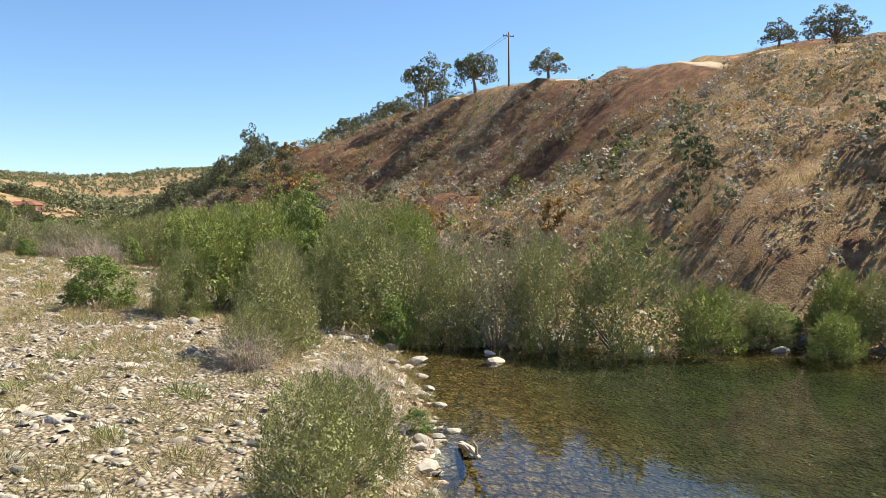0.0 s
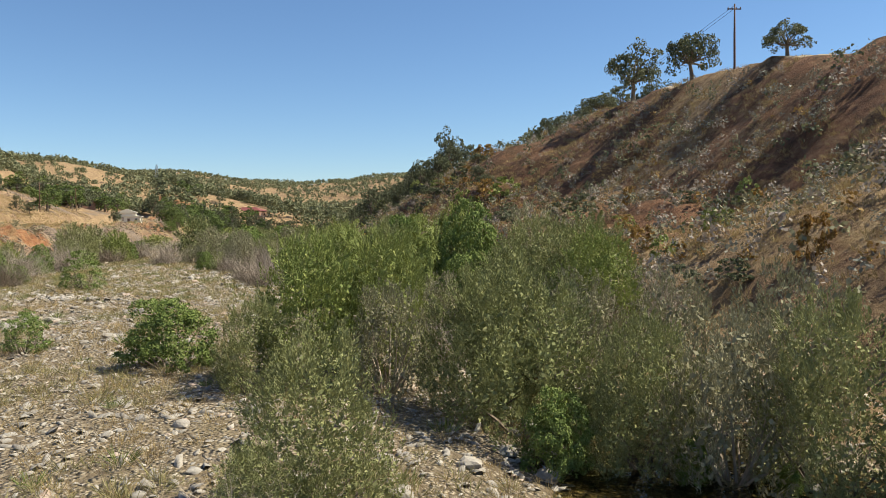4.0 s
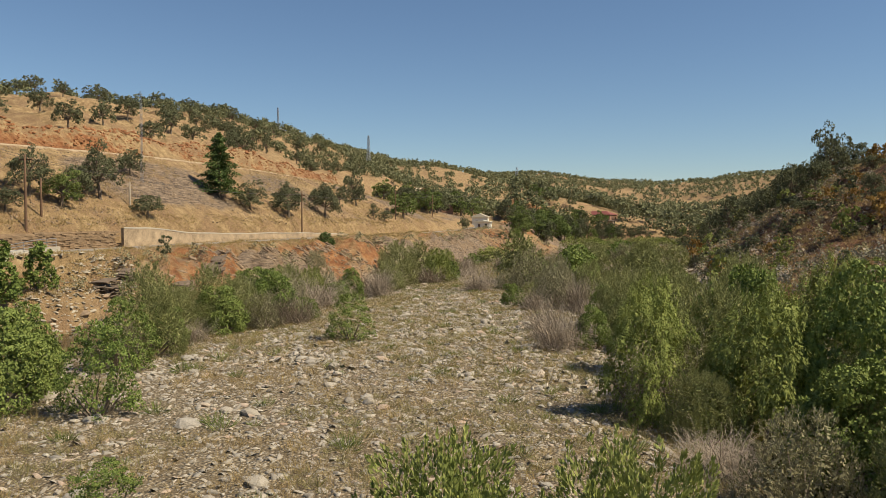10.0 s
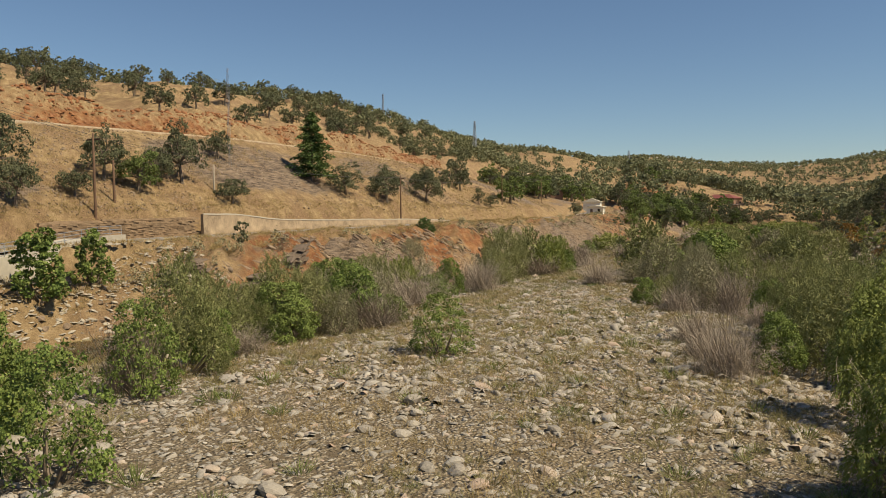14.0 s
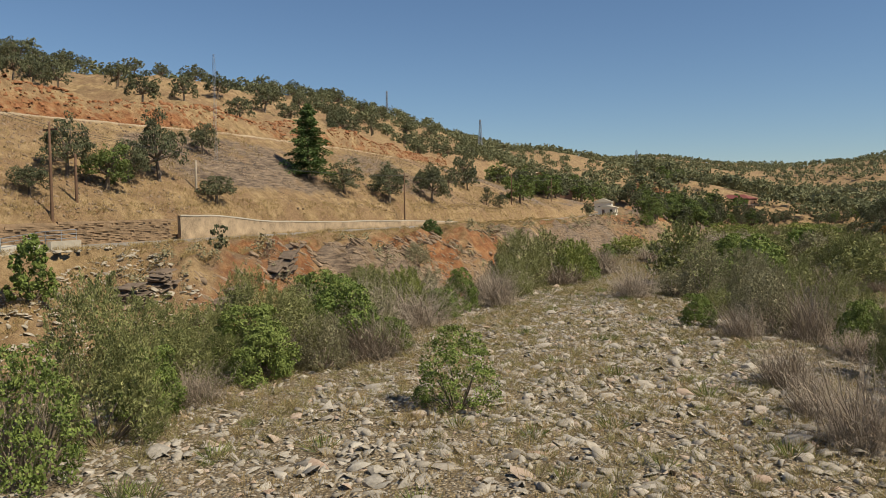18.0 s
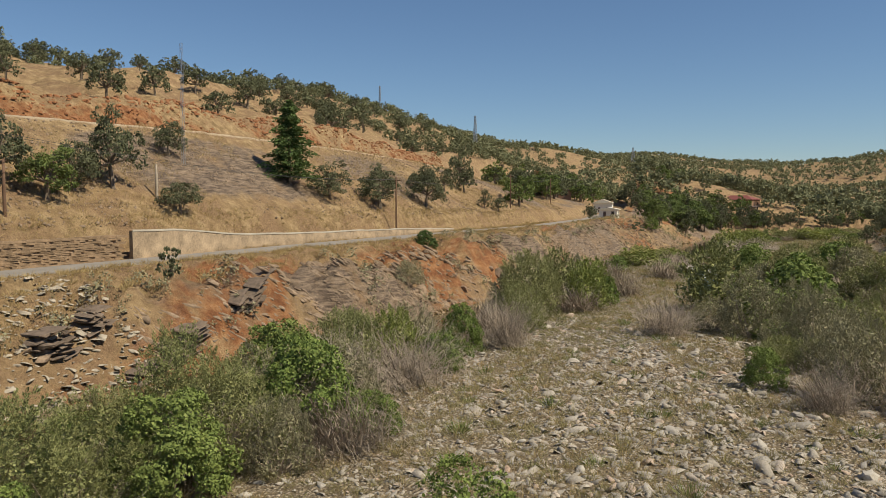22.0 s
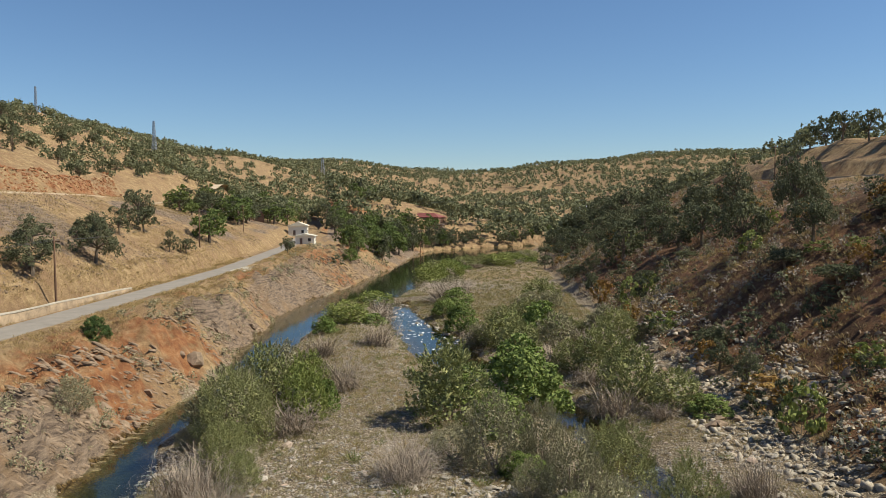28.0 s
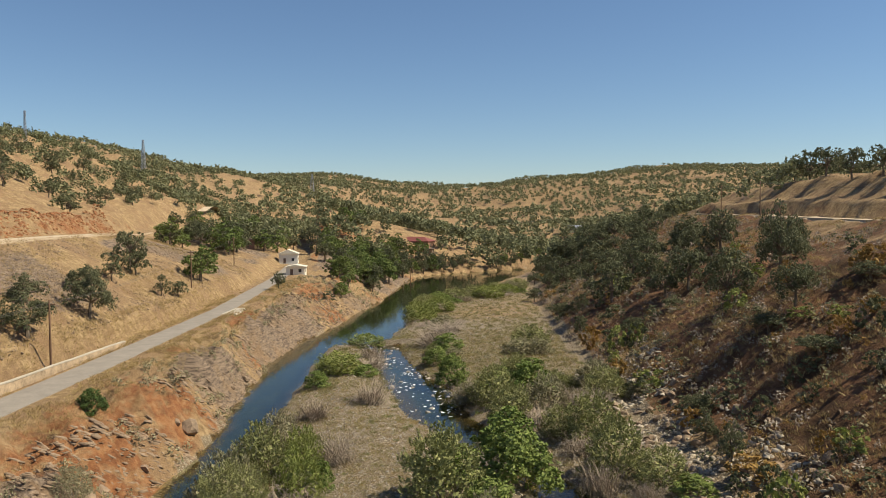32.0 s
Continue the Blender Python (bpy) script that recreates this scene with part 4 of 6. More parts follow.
def ribbon(name, centre, zline, half, u0, u1, material, label, lift=0.06, thick=0.25):
    us = np.arange(u0, u1 + 0.1, 2.5)
    vs_, fs = [], []
    for u in us:
        for off, dz in ((-half, -thick), (-half, 0), (-half * 0.4, 0.03), (half * 0.4, 0.03), (half, 0), (half, -thick)):
            j = 0.25 * (vnoise(u, off * 7, 5.0) - 0.5) if abs(off) == half else 0
            x, y = xy(u, float(centre(u)) + off + float(j))
            vs_.append((x, y, float(zline(u)) + lift + dz))
    k = 6
    for i in range(len(us) - 1):
        for a in range(k - 1):
            fs.append((i * k + a, i * k + a + 1, (i + 1) * k + a + 1, (i + 1) * k + a))
    me = mesh_from(name, vs_, fs, material)
    if me.polygons[2].normal.z < 0:
        me.flip_normals()
    return tagged(new(name, me), label, "road", kind="structure")


ribbon("road", road_v, road_z, ROAD_W, 62, 392, M_ASPHALT, "narrow worn asphalt road along the river")
ribbon("road", up_v, up_z, UP_W, -60, 330, M_DIRT, "pale dirt road cut into the hillside")
ribbon("road", lambda u: top_v(u) + 3.0, lambda u: top_z(u) + 0.05, 1.9, 150, 395, M_DIRT, "pale dirt track along the hill shoulder", 0.2, 0.6)


def far_road(u0, v0, u1, v1, half, label):
    """A pale road that follows the distant slope."""
    vs_, fs = [], []
    n = 24
    du, dv = u1 - u0, v1 - v0
    ln = math.hypot(du, dv)
    for i in range(n + 1):
        t = i / n
        for o in (-half, half):
            u, v = u0 + du * t - dv / ln * o, v0 + dv * t + du / ln * o
            x, y = xy(u, v)
            vs_.append((x, y, ground_z(u0 + du * t, v0 + dv * t) + 1.2))
    fs = [(2 * i, 2 * i + 1, 2 * i + 3, 2 * i + 2) for i in range(n)]
    me = mesh_from("road", vs_, fs, M_DIRT)
    if me.polygons[0].normal.z < 0:
        me.flip_normals()
    return tagged(new("road", me), label, "road", kind="structure")


far_road(520, -196, 650, -214, 4.0, "pale highway crossing the distant slope")
far_road(760, -200, 860, -176, 6.0, "pale highway crossing the distant slope")


def box(bm, x0, x1, y0, y1, z0, z1):
    vs_ = [bm.verts.new(p) for p in ((x0, y0, z0), (x1, y0, z0), (x1, y1, z0), (x0, y1, z0), (x0, y0, z1), (x1, y0, z1), (x1, y1, z1), (x0, y1, z1))]
    for q in ((0, 3, 2, 1), (4, 5, 6, 7), (0, 1, 5, 4), (1, 2, 6, 5), (2, 3, 7, 6), (3, 0, 4, 7)):
        bm.faces.new([vs_[i] for i in q])
    return vs_


def box_part(name, parent, mat, dims, label="", bev=0.0):
    bm = bmesh.new()
    box(bm, *dims)
    if bev:
        bmesh.ops.bevel(bm, geom=bm.edges[:], offset=bev, segments=1, affect="EDGES")
    return part(name, bm, mat, parent, label)


def site(name, u, v, z, turn=0.0):
    """A root whose x axis runs down the valley (u), y to the left of it (-v)."""
    x, y = xy(u, v)
    ob = new(name)
    base = math.atan2(AX[1], AX[0])
    ob.matrix_basis = Matrix.Translation((x, y, z)) @ Matrix.Rotation(base + radians(turn), 4, "Z")
    ob.empty_display_size = 0.5
    return ob


# retaining walls beside the road
def wall_run(name, u0, u1, off, tops, mat, label, thick=0.45, dz=0.0):
    us = np.arange(u0, u1 + 0.1, 1.0)
    vs_, fs = [], []
    for u in us:
        h = float(tops(u)) + 0.1 * (float(vnoise(u, 3.0, 3.0)) - 0.5)
        z = float(road_z(u)) + dz
        for o, zz in ((0.1, -0.5), (0.1, 0.25), (0, h), (-thick, h), (-thick, -0.5)):
            x, y = xy(u, float(road_v(u)) + off + o + 0.08 * (float(vnoise(u, zz * 9, 2.0)) - 0.5))
            vs_.append((x, y, z + zz))
    k = 5
    for i in range(len(us) - 1):
        for a in range(k - 1):
            fs.append((i * k + a, (i + 1) * k + a, (i + 1) * k + a + 1, i * k + a + 1))
    n = (len(us) - 1) * k
    fs += [tuple(range(k)), tuple(n + k - 1 - i for i in range(k))]
    return tagged(new(name, mesh_from(name, vs_, fs, mat)), label, "wall", kind="structure")


def coping(wall, u0, u1, off, tops, mat, dz=0.0):
    """A pale worn edge along the top of a wall."""
    us = np.arange(u0, u1 + 0.1, 1.0)
    vs_, fs = [], []
    for u in us:
        z = float(road_z(u)) + dz + float(tops(u)) + 0.1 * (float(vnoise(u, 3.0, 3.0)) - 0.5)
        for o, zz in ((0.06, -0.06), (0.06, 0.1), (-0.3, 0.12)):
            x, y = xy(u, float(road_v(u)) + off + o)
            vs_.append((x, y, z + zz))
    for i in range(len(us) - 1):
        fs += [(i * 3 + a, (i + 1) * 3 + a, (i + 1) * 3 + a + 1, i * 3 + a + 1) for a in range(2)]
    part_mesh("coping", mesh_from("coping", vs_, fs, mat), wall, "pale worn coping")


def stone_courses(wall, u0, u1, off, tops, mat, seed, dz=0.0):
    """Thin slabs laid dry in courses against the face of a wall."""
    rng = random.Random(seed)
    bm = bmesh.new()
    z = -0.3
    while z < 2.6:
        t = rng.uniform(0.13, 0.26)
        u = u0 + rng.uniform(-0.4, 0)
        while u < u1:
            ln = rng.uniform(0.35, 1.3)
            um = u + ln / 2
            if z + t < float(tops(um)) + 0.1:
                vs_ = box(bm, -ln / 2 + 0.02, ln / 2 - 0.02, -0.25, rng.uniform(0.04, 0.22), 0.012, t - 0.012)
                x, y = xy(um, float(road_v(um)) + off)
                m = Matrix.Translation((x, y, float(road_z(um)) + dz + z)) @ Matrix.Rotation(math.atan2(AX[1], AX[0]) + rng.uniform(-0.05, 0.05) - 0.05, 4, "Z") @ Matrix.Rotation(rng.uniform(-0.03, 0.03), 4, "Y") @ Matrix.Diagonal((1, -1, 1, 1))
                for v in vs_:
                    v.co = m @ (v.co + Vector((rng.uniform(-0.04, 0.04), rng.uniform(-0.03, 0.03), rng.uniform(-0.02, 0.02))))
            u += ln
        z += t
    bmesh.ops.recalc_face_normals(bm, faces=bm.faces)
    tagged(part("stonework", bm, mat, wall, "thin brown stone slabs laid dry in courses"), kind="stuff")


plaster_top = line((126, 2.7), (133, 2.5), (139, 2.0), (146, 1.55), (158, 1.3), (175, 1.15), (192, 0.85), (208, 0.4))
terrace_top = line((100, 1.6), (105, 2.1), (125, 2.3))
upper_top = line((96, 0.9), (110, 1.2), (126, 0.8))
w1 = wall_run("retaining_wall", 126.4, 208, -3.6, plaster_top, M_PALEWALL, "stained tan plastered retaining wall beside the road")
coping(w1, 126.4, 208, -3.6, plaster_top, M_CONCRETE)
w2 = wall_run("terrace_wall", 103, 125, -4.2, terrace_top, M_STONE, "rough fieldstone terrace wall above the road")
stone_courses(w2, 103, 125, -4.2, terrace_top, M_STONE, 5)
w3 = wall_run("terrace_wall", 97, 124, -9.0, upper_top, M_STONE, "rough fieldstone terrace wall on the slope", 0.6, 2.0)
stone_courses(w3, 97, 124, -9.0, upper_top, M_STONE, 6, 2.0)


# ---------------------------------------------------------------- powerhouse and ramp
def powerhouse():
    root = site("powerhouse", 73.0, -51.9, 0.0)
    L, D = 52.0, 15.0
    # concrete base standing in the water
    bm = bmesh.new()
    box(bm, -L, 0, 0, D, -2.0, 5.0)
    base = part("concrete_base", bm, M_CONCRETE, root, "stained concrete base wall")
    for k in range(19):
        box_part("pilaster", base, M_CONCRETE, (-2.7 * k - 0.32, -2.7 * k, -0.16, 0.0, -2.0, 4.75))
    box_part("ledge", base, M_CONCRETE, (-L, 0.12, -0.22, 0.0, 4.78, 5.02))
    # cladding
    bm = bmesh.new()
    box(bm, -L, -0.15, 0.12, D - 0.12, 5.0, 10.35)
    body = part("wall", bm, M_CREAM, root, "cream wall")
    bm = bmesh.new()
    a = [bm.verts.new(p) for p in ((-L - 0.4, -0.3, 10.35), (0.25, -0.3, 10.35), (0.25, -0.3, 10.6), (-L - 0.4, -0.3, 10.6), (-L - 0.4, D / 2, 12.6), (-0.2, D / 2, 12.6), (-L - 0.4, D + 0.3, 10.35), (0.25, D + 0.3, 10.35))]
    for q in ((0, 1, 2, 3), (3, 2, 5, 4), (4, 5, 7, 6), (1, 7, 5, 2), (0, 3, 4, 6), (0, 6, 7, 1)):
        bm.faces.new([a[i] for i in q])
    roof = part("roof", bm, M_WHITE, root, "white sheet-metal roof")
    for k in range(6):
        box_part("roof_vent", roof, M_WHITE, (-6.5 * k - 5.2, -6.5 * k - 2.4, D / 2 - 1.1, D / 2 + 0.2, 12.3, 12.95), bev=0.05)
    box_part("gutter", roof, M_STEEL, (-L, 0.1, -0.42, -0.3, 10.33, 10.5))
    for k in range(16):
        x = -3.0 * k - 1.55
        w = box_part("window", root, M_GLASSDARK, (x - 0.36, x + 0.36, 0.06, 0.14, 5.22, 5.98))
        box_part("window_frame", w, M_STEEL, (x - 0.42, x + 0.42, 0.03, 0.09, 5.14, 5.22))
        box_part("window_frame", w, M_STEEL, (x - 0.03, x + 0.03, 0.03, 0.07, 5.22, 5.98))
    return tagged(root, "long cream powerhouse with white metal roof over the tailrace", "building")


powerhouse()


def lattice(name, u, v, z, h, w0, w1, panels, label, legs_mat=None, turn=0.0, thick=0.06):
    mat = legs_mat or M_STEEL
    root = site(name, u, v, z, turn)
    def ring(t):
        r = (w0 + (w1 - w0) * t) / 2
        return [Vector((sx * r, sy * r, t * h)) for sx, sy in ((-1, -1), (1, -1), (1, 1), (-1, 1))]
    lo, hi = ring(0), ring(1)
    for a, b in zip(lo, hi):
        vs_, fs = tube([a - Vector((0, 0, 0.4)), b], [thick, thick], 4)
        part_mesh("leg", mesh_from("leg", vs_, fs, mat), root)
    for k in range(panels):
        p, q = ring(k / panels), ring((k + 1) / panels)
        for i in range(4):
            j = (i + 1) % 4
            for a, b in ((p[i], q[j]), (p[j], q[i]), (q[i], q[j])):
                vs_, fs = tube([a, b], [thick * 0.6] * 2, 4)
                part_mesh("brace", mesh_from("brace", vs_, fs, mat), root)
    return tagged(root, label, "tower")


def gantry():
    root = site("switchyard_gantry", 84.5, -70.0, 7.0)
    for k in range(3):
        for s in (0, 2.6):
            vs_, fs = tube([(-1.3 * k, s, -0.5), (-1.3 * k, s, 10.8 - (0.8 if k else 0))], [0.09, 0.07], 6)
            part_mesh("post", mesh_from("post", vs_, fs, M_STEEL), root)
    for z in (5.2, 7.4, 9.4, 10.4):
        for s in (0, 2.6):
            box_part("beam", root, M_STEEL, (-2.8, 0.2, s - 0.07, s + 0.07, z, z + 0.16))
    for k in range(3):
        for z in (7.55, 9.55):
            vs_, fs = tube([(-1.3 * k - 0.9, 0, z), (-1.3 * k - 0.9, 0, z + 0.5), (-1.3 * k - 0.9, 0, z + 0.9)], [0.09, 0.12, 0.05], 6)
            part_mesh("insulator", mesh_from("insulator", vs_, fs, M_STONE), root)
    return tagged(root, "galvanised steel switchyard gantry behind the powerhouse", "gantry")


gantry()


def access_ramp():
    """Concrete wall and walkway climbing from the powerhouse to the road."""
    root = new("access_ramp")
    a, b = Vector((*xy(74.0, -53.2), 5.0)), Vector((*xy(104.0, -62.8), 7.7))
    n = 14
    side = (b - a).cross(Vector((0, 0, 1))).normalized()      # towards the river
    vs_, fs = [], []
    for i in range(n + 1):
        p = a.lerp(b, i / n)
        w = 2.4 + 1.2 * i / n
        for q, z in ((side * 0.2, -3.2), (side * 0.2, 0.0), (-side * w, 0.0), (-side * w, -3.2)):
            r = p + q
            vs_.append((r.x, r.y, p.z + z))
    for i in range(n):
        for k in range(3):
            fs.append((i * 4 + k, i * 4 + k + 1, (i + 1) * 4 + k + 1, (i + 1) * 4 + k))
    fs += [(0, 3, 2, 1), (n * 4, n * 4 + 1, n * 4 + 2, n * 4 + 3)]
    part_mesh("deck", mesh_from("deck", vs_, fs, M_CONCRETE), root)
    # abutment wall at the upper end
    e = Vector((*xy(107.8, -64.2), 7.75))
    bm = bmesh.new()
    d = (e - b).normalized()
    s2 = d.cross(Vector((0, 0, 1))).normalized()
    box(bm, 0, (e - b).length, -0.35, 0.0, -3.6, 0.25)
    bm.transform(Matrix.Translation(b + side * 0.2) @ Matrix(((d.x, -s2.x, 0, 0), (d.y, -s2.y, 0, 0), (0, 0, 1, 0), (0, 0, 0, 1))))
    part("abutment", bm, M_CONCRETE, root, "pale concrete end wall")
    for run in ((a, b), (b, e)):
        m = max(2, int((run[1] - run[0]).length / 2.4))
        for i in range(m + 1):
            p = run[0].lerp(run[1], i / m) + side * 0.08
            v_, f_ = tube([p, p + Vector((0, 0, 1.1))], [0.035, 0.035], 5)
            part_mesh("rail_post", mesh_from("rail_post", v_, f_, M_STEEL), root)
        for z in (0.4, 0.75, 1.1):
            o = side * 0.08 + Vector((0, 0, z))
            v_, f_ = tube([run[0] + o, run[1] + o], [0.03, 0.03], 5)
            part_mesh("rail", mesh_from("rail", v_, f_, M_STEEL), root)
    return tagged(root, "sloping concrete access ramp with galvanised pipe railing", "ramp")


access_ramp()
for k, (u, v, z, w) in enumerate(((83, -60.5, 6.2, 9.0), (86, -62.5, 7.0, 8.0), (79, -58.6, 5.6, 7.0))):
    r = site("concrete_step", u, v, z, 8)
    box_part("slab", r, M_CONCRETE, (-w / 2, w / 2, -0.8, 0.8, -1.2, 0.35), bev=0.04)
    tagged(r, "weathered concrete step beside the ramp", "step", "steps beside the ramp")


# ---------------------------------------------------------------- poles and cables
POLE_TOPS = {}


def utility_pole(key, u, v, h, arm=2.2, mat=None, turn=90.0, label="brown wooden utility pole with a crossarm"):
    z = ground_z(u, v)
    root = site("utility_pole", u, v, z, turn)
    v_, f_ = tube([(0, 0, -0.6), (0.02, 0.0, h * 0.5), (0, 0, h)], [0.17, 0.145, 0.11], 8)
    part_mesh("pole", mesh_from("pole", v_, f_, mat or M_WOODPOLE, True), root)
    if arm:
        c = box_part("crossarm", root, mat or M_WOODPOLE, (-arm / 2, arm / 2, -0.16, -0.05, h - 0.75, h - 0.6))
        for s in (-0.45, -0.15, 0.15, 0.45):
            v_, f_ = tube([(s * arm, -0.1, h - 0.6), (s * arm, -0.1, h - 0.5), (s * arm, -0.1, h - 0.38)], [0.03, 0.06, 0.03], 6)
            part_mesh("insulator", mesh_from("insulator", v_, f_, M_STONE), c)
    x, y = xy(u, v)
    POLE_TOPS[key] = Vector((x, y, z + h - 0.4))
    return tagged(root, label, "utility pole", "utility poles")


utility_pole("a", 112.0, -73.5, 9.2)
utility_pole("b", 185.0, -78.6, 9.8, 1.6)
utility_pole("c", 262.0, -91.5, 9.0, 1.6)
utility_pole("d", 330.0, -106.0, 9.0, 1.6)
utility_pole("s", 116.5, -76.0, 5.0, 0, M_WOODPOLE, 90, "thick brown pole stub beside the terrace")
utility_pole("p", 137.0, -80.5, 3.8, 0, M_PALEPOLE, 90, "short pale weathered post on the slope")
utility_pole("q", 100.0, -82.0, 9.0, 1.6)
utility_pole("r1", 127.0, 57.0, 9.0, 2.0)
utility_pole("r2", 318.0, 56.0, 10.5, 2.0)
utility_pole("r3", 352.0, 54.0, 10.5, 2.0)
utility_pole("z0", -70.0, -72.0, 10.0, 1.6)
utility_pole("f1", 420.0, -60.0, 10.0, 1.6)
utility_pole("f2", 505.0, 60.0, 14.0, 1.6)


def cable(a, b, sag, off=(0, 0, 0), r=0.022):
    p, q = POLE_TOPS[a] + Vector(off), POLE_TOPS[b] + Vector(off)
    pts = [p.lerp(q, t / 16) - Vector((0, 0, sag * 4 * (t / 16) * (1 - t / 16))) for t in range(17)]
    v_, f_ = tube(pts, [r] * 17, 4)
    return tagged(new("cable", mesh_from("cable", v_, f_, M_CABLE)), "thin sagging overhead cable between wooden poles", "cable", "overhead cables")


for a, b, sag in (("z0", "q", 3.0), ("q", "a", 0.2), ("a", "b", 1.4), ("b", "c", 1.5), ("c", "d", 1.2), ("r1", "r2", 4.0), ("r2", "r3", 0.6), ("d", "f2", 4.0), ("f1", "f2", 2.0)):
    for o in (-0.5, 0.5):
        cable(a, b, sag, (0.3 * o, o, 0))

lattice("lattice_mast", 148.0, -88.0, float(height(148.0, -88.0)), 15.5, 0.36, 0.26, 9, "slim galvanised lattice mast on the dry slope", thick=0.013)
lattice("radio_tower", 698.0, -316.0, float(height(698.0, -316.0)), 30.0, 3.6, 1.0, 12, "tall red and grey lattice tower on the ridge", thick=0.16)
lattice("transmission_tower", 905.0, -229.0, float(height(905.0, -229.0)), 24.0, 5.0, 1.2, 8, "grey lattice transmission tower on the ridge", thick=0.15)
lattice("lattice_mast", 470.0, -268.0, float(height(470.0, -268.0)), 17.0, 1.2, 0.6, 9, "slim grey lattice mast on the ridge", thick=0.09)


# ---------------------------------------------------------------- houses
def house(name, u, v, z, turn, L, D, h, roof_h, wall_mat, roof_mat, label, windows=2, hip=False):
    root = site(name, u, v, z, turn)
    bm = bmesh.new()
    box(bm, -L / 2, L / 2, -D / 2, D / 2, -1.5, h)
    part("wall", bm, wall_mat, root)
    bm = bmesh.new()
    e = 0.5
    rx = L / 2 - (D / 2 if hip else -e)
    pts = [(-L / 2 - e, -D / 2 - e, h), (L / 2 + e, -D / 2 - e, h), (L / 2 + e, D / 2 + e, h), (-L / 2 - e, D / 2 + e, h), (-rx, 0, h + roof_h), (rx, 0, h + roof_h)]
    pts += [(p[0], p[1], p[2] - 0.18) for p in pts[:4]]
    a = [bm.verts.new(p) for p in pts]
    for q in ((0, 1, 5, 4), (2, 3, 4, 5), (1, 2, 5), (3, 0, 4), (6, 7, 1, 0), (7, 8, 2, 1), (8, 9, 3, 2), (9, 6, 0, 3), (9, 8, 7, 6)):
        bm.faces.new([a[i] for i in q])
    part("roof", bm, roof_mat, root)
    for k in range(windows):
        x = -L / 2 + (k + 0.5) * L / windows
        w = box_part("window", root, M_GLASSDARK, (x - 0.55, x + 0.55, -D / 2 - 0.04, -D / 2 + 0.06, 0.95, 2.1))
        box_part("frame", w, M_WHITE, (x - 0.65, x + 0.65, -D / 2 - 0.07, -D / 2 + 0.02, 0.85, 0.95))
        w = box_part("window", root, M_GLASSDARK, (-L / 2 - 0.04, -L / 2 + 0.06, -D / 4 - 0.5, -D / 4 + 0.5, 0.95, 2.1)) if k == 0 else w
    box_part("door", root, M_BROWNROOF, (-L / 2 - 0.05, -L / 2 + 0.05, D / 8, D / 8 + 0.95, 0.0, 2.05))
    return tagged(root, label, "house")


house("house", 394.0, -106.5, 9.3, 12, 7.0, 7.5, 3.9, 1.6, M_WHITE, M_CREAM, "small white two-storey house among trees by the road")
house("garage", 350.0, -91.0, 7.9, 8, 5.5, 6.4, 2.9, 0.7, M_WHITE, M_CREAM, "low white garage at the end of the road", 1)
house("house", 404.0, -129.0, 15.6, 20, 9.0, 9.0, 3.0, 1.4, M_BRICK, M_BROWNROOF, "low brown house with a shingle roof on the slope")
house("house", 492.0, -66.0, 11.5, 70, 18.0, 9.0, 3.4, 2.2, M_BRICK, M_REDROOF, "long red-roofed house on the bank above the river", 4, True)
house("shed", 478.0, -58.0, 9.0, 70, 5.0, 3.0, 2.4, 0.4, M_PALEWALL, M_BROWNROOF, "small tan shed below the red-roofed house", 1)
house("house", 640.0, -172.0, float(height(640.0, -172.0)), 30, 9.0, 7.0, 3.0, 1.6, M_WHITE, M_CREAM, "small pale house far off among oaks")
house("house", 690.0, 35.0, float(height(690.0, 35.0)), 70, 12.0, 7.0, 3.0, 1.6, M_WHITE, M_STEEL, "small pale house far off among oaks")

r = site("concrete_apron", 252.0, -77.2, 7.2, 4)
box_part("slab", r, M_CONCRETE, (-5.5, 5.5, -1.6, 1.6, -1.4, 0.12), bev=0.05)
tagged(r, "pale concrete apron at the road edge", "slab")
# ---------------------------------------------------------------- trees on the slopes
def make_conifer():
    rng = np.random.RandomState(101)
    root = new("conifer_tree")
    h, w = 12.0, 8.0
    v_, f_ = tube([(0, 0, -0.5), (0.05, 0, h * 0.5), (0, 0, h * 0.97)], [0.24, 0.14, 0.03], 7)
    part_mesh("trunk", mesh_from("trunk", v_, f_, M_BARK), root)
    n = 7500
    t = rng.rand(n) ** 0.75
    z = h * (0.10 + 0.88 * (1 - t))
    rad = w / 2 * (0.14 + 0.98 * t ** 0.8) * (0.75 + 0.25 * np.sin(z * 4.2)) * rng.uniform(0.35, 1.05, n)
    a = rng.uniform(0, 2 * math.pi, n)
    rad *= 0.8 + 0.3 * np.sin(a * 3 + z) 
    pos = np.stack([rad * np.cos(a), rad * np.sin(a), z - rad * 0.22], 1)
    along = np.stack([np.cos(a), np.sin(a), -0.15 + 0.3 * rng.normal(size=n)], 1) + 0.4 * rng.normal(size=(n, 3))
    v, q = leaves(pos, along, 0.5, 0.2, rng)
    part_mesh("crown", mesh_from("crown", v, q, F_CONIFER), root)
    root["h0"], root["w0"] = h, w
    return root


PLANTS["cf"] = [make_conifer()]
TAGS["cf"] = ("dark green conifer standing alone on the slope", "tree", "")
plant("cf", 168.0, -87.0, 13.0, 10.6)
# round juniper beside the road
PLANTS["jp"] = [make_plant("juniper_bush", "round", 2.8, 3.0, 7000, (0.13, 0.07), F_CONIFER, 111, 5, 16, None, 14)]
TAGS["jp"] = ("round dark green juniper bush at the road edge", "bush", "")
plant("jp", 168.8, -63.8, 3.5, 3.6, None, 0.7)
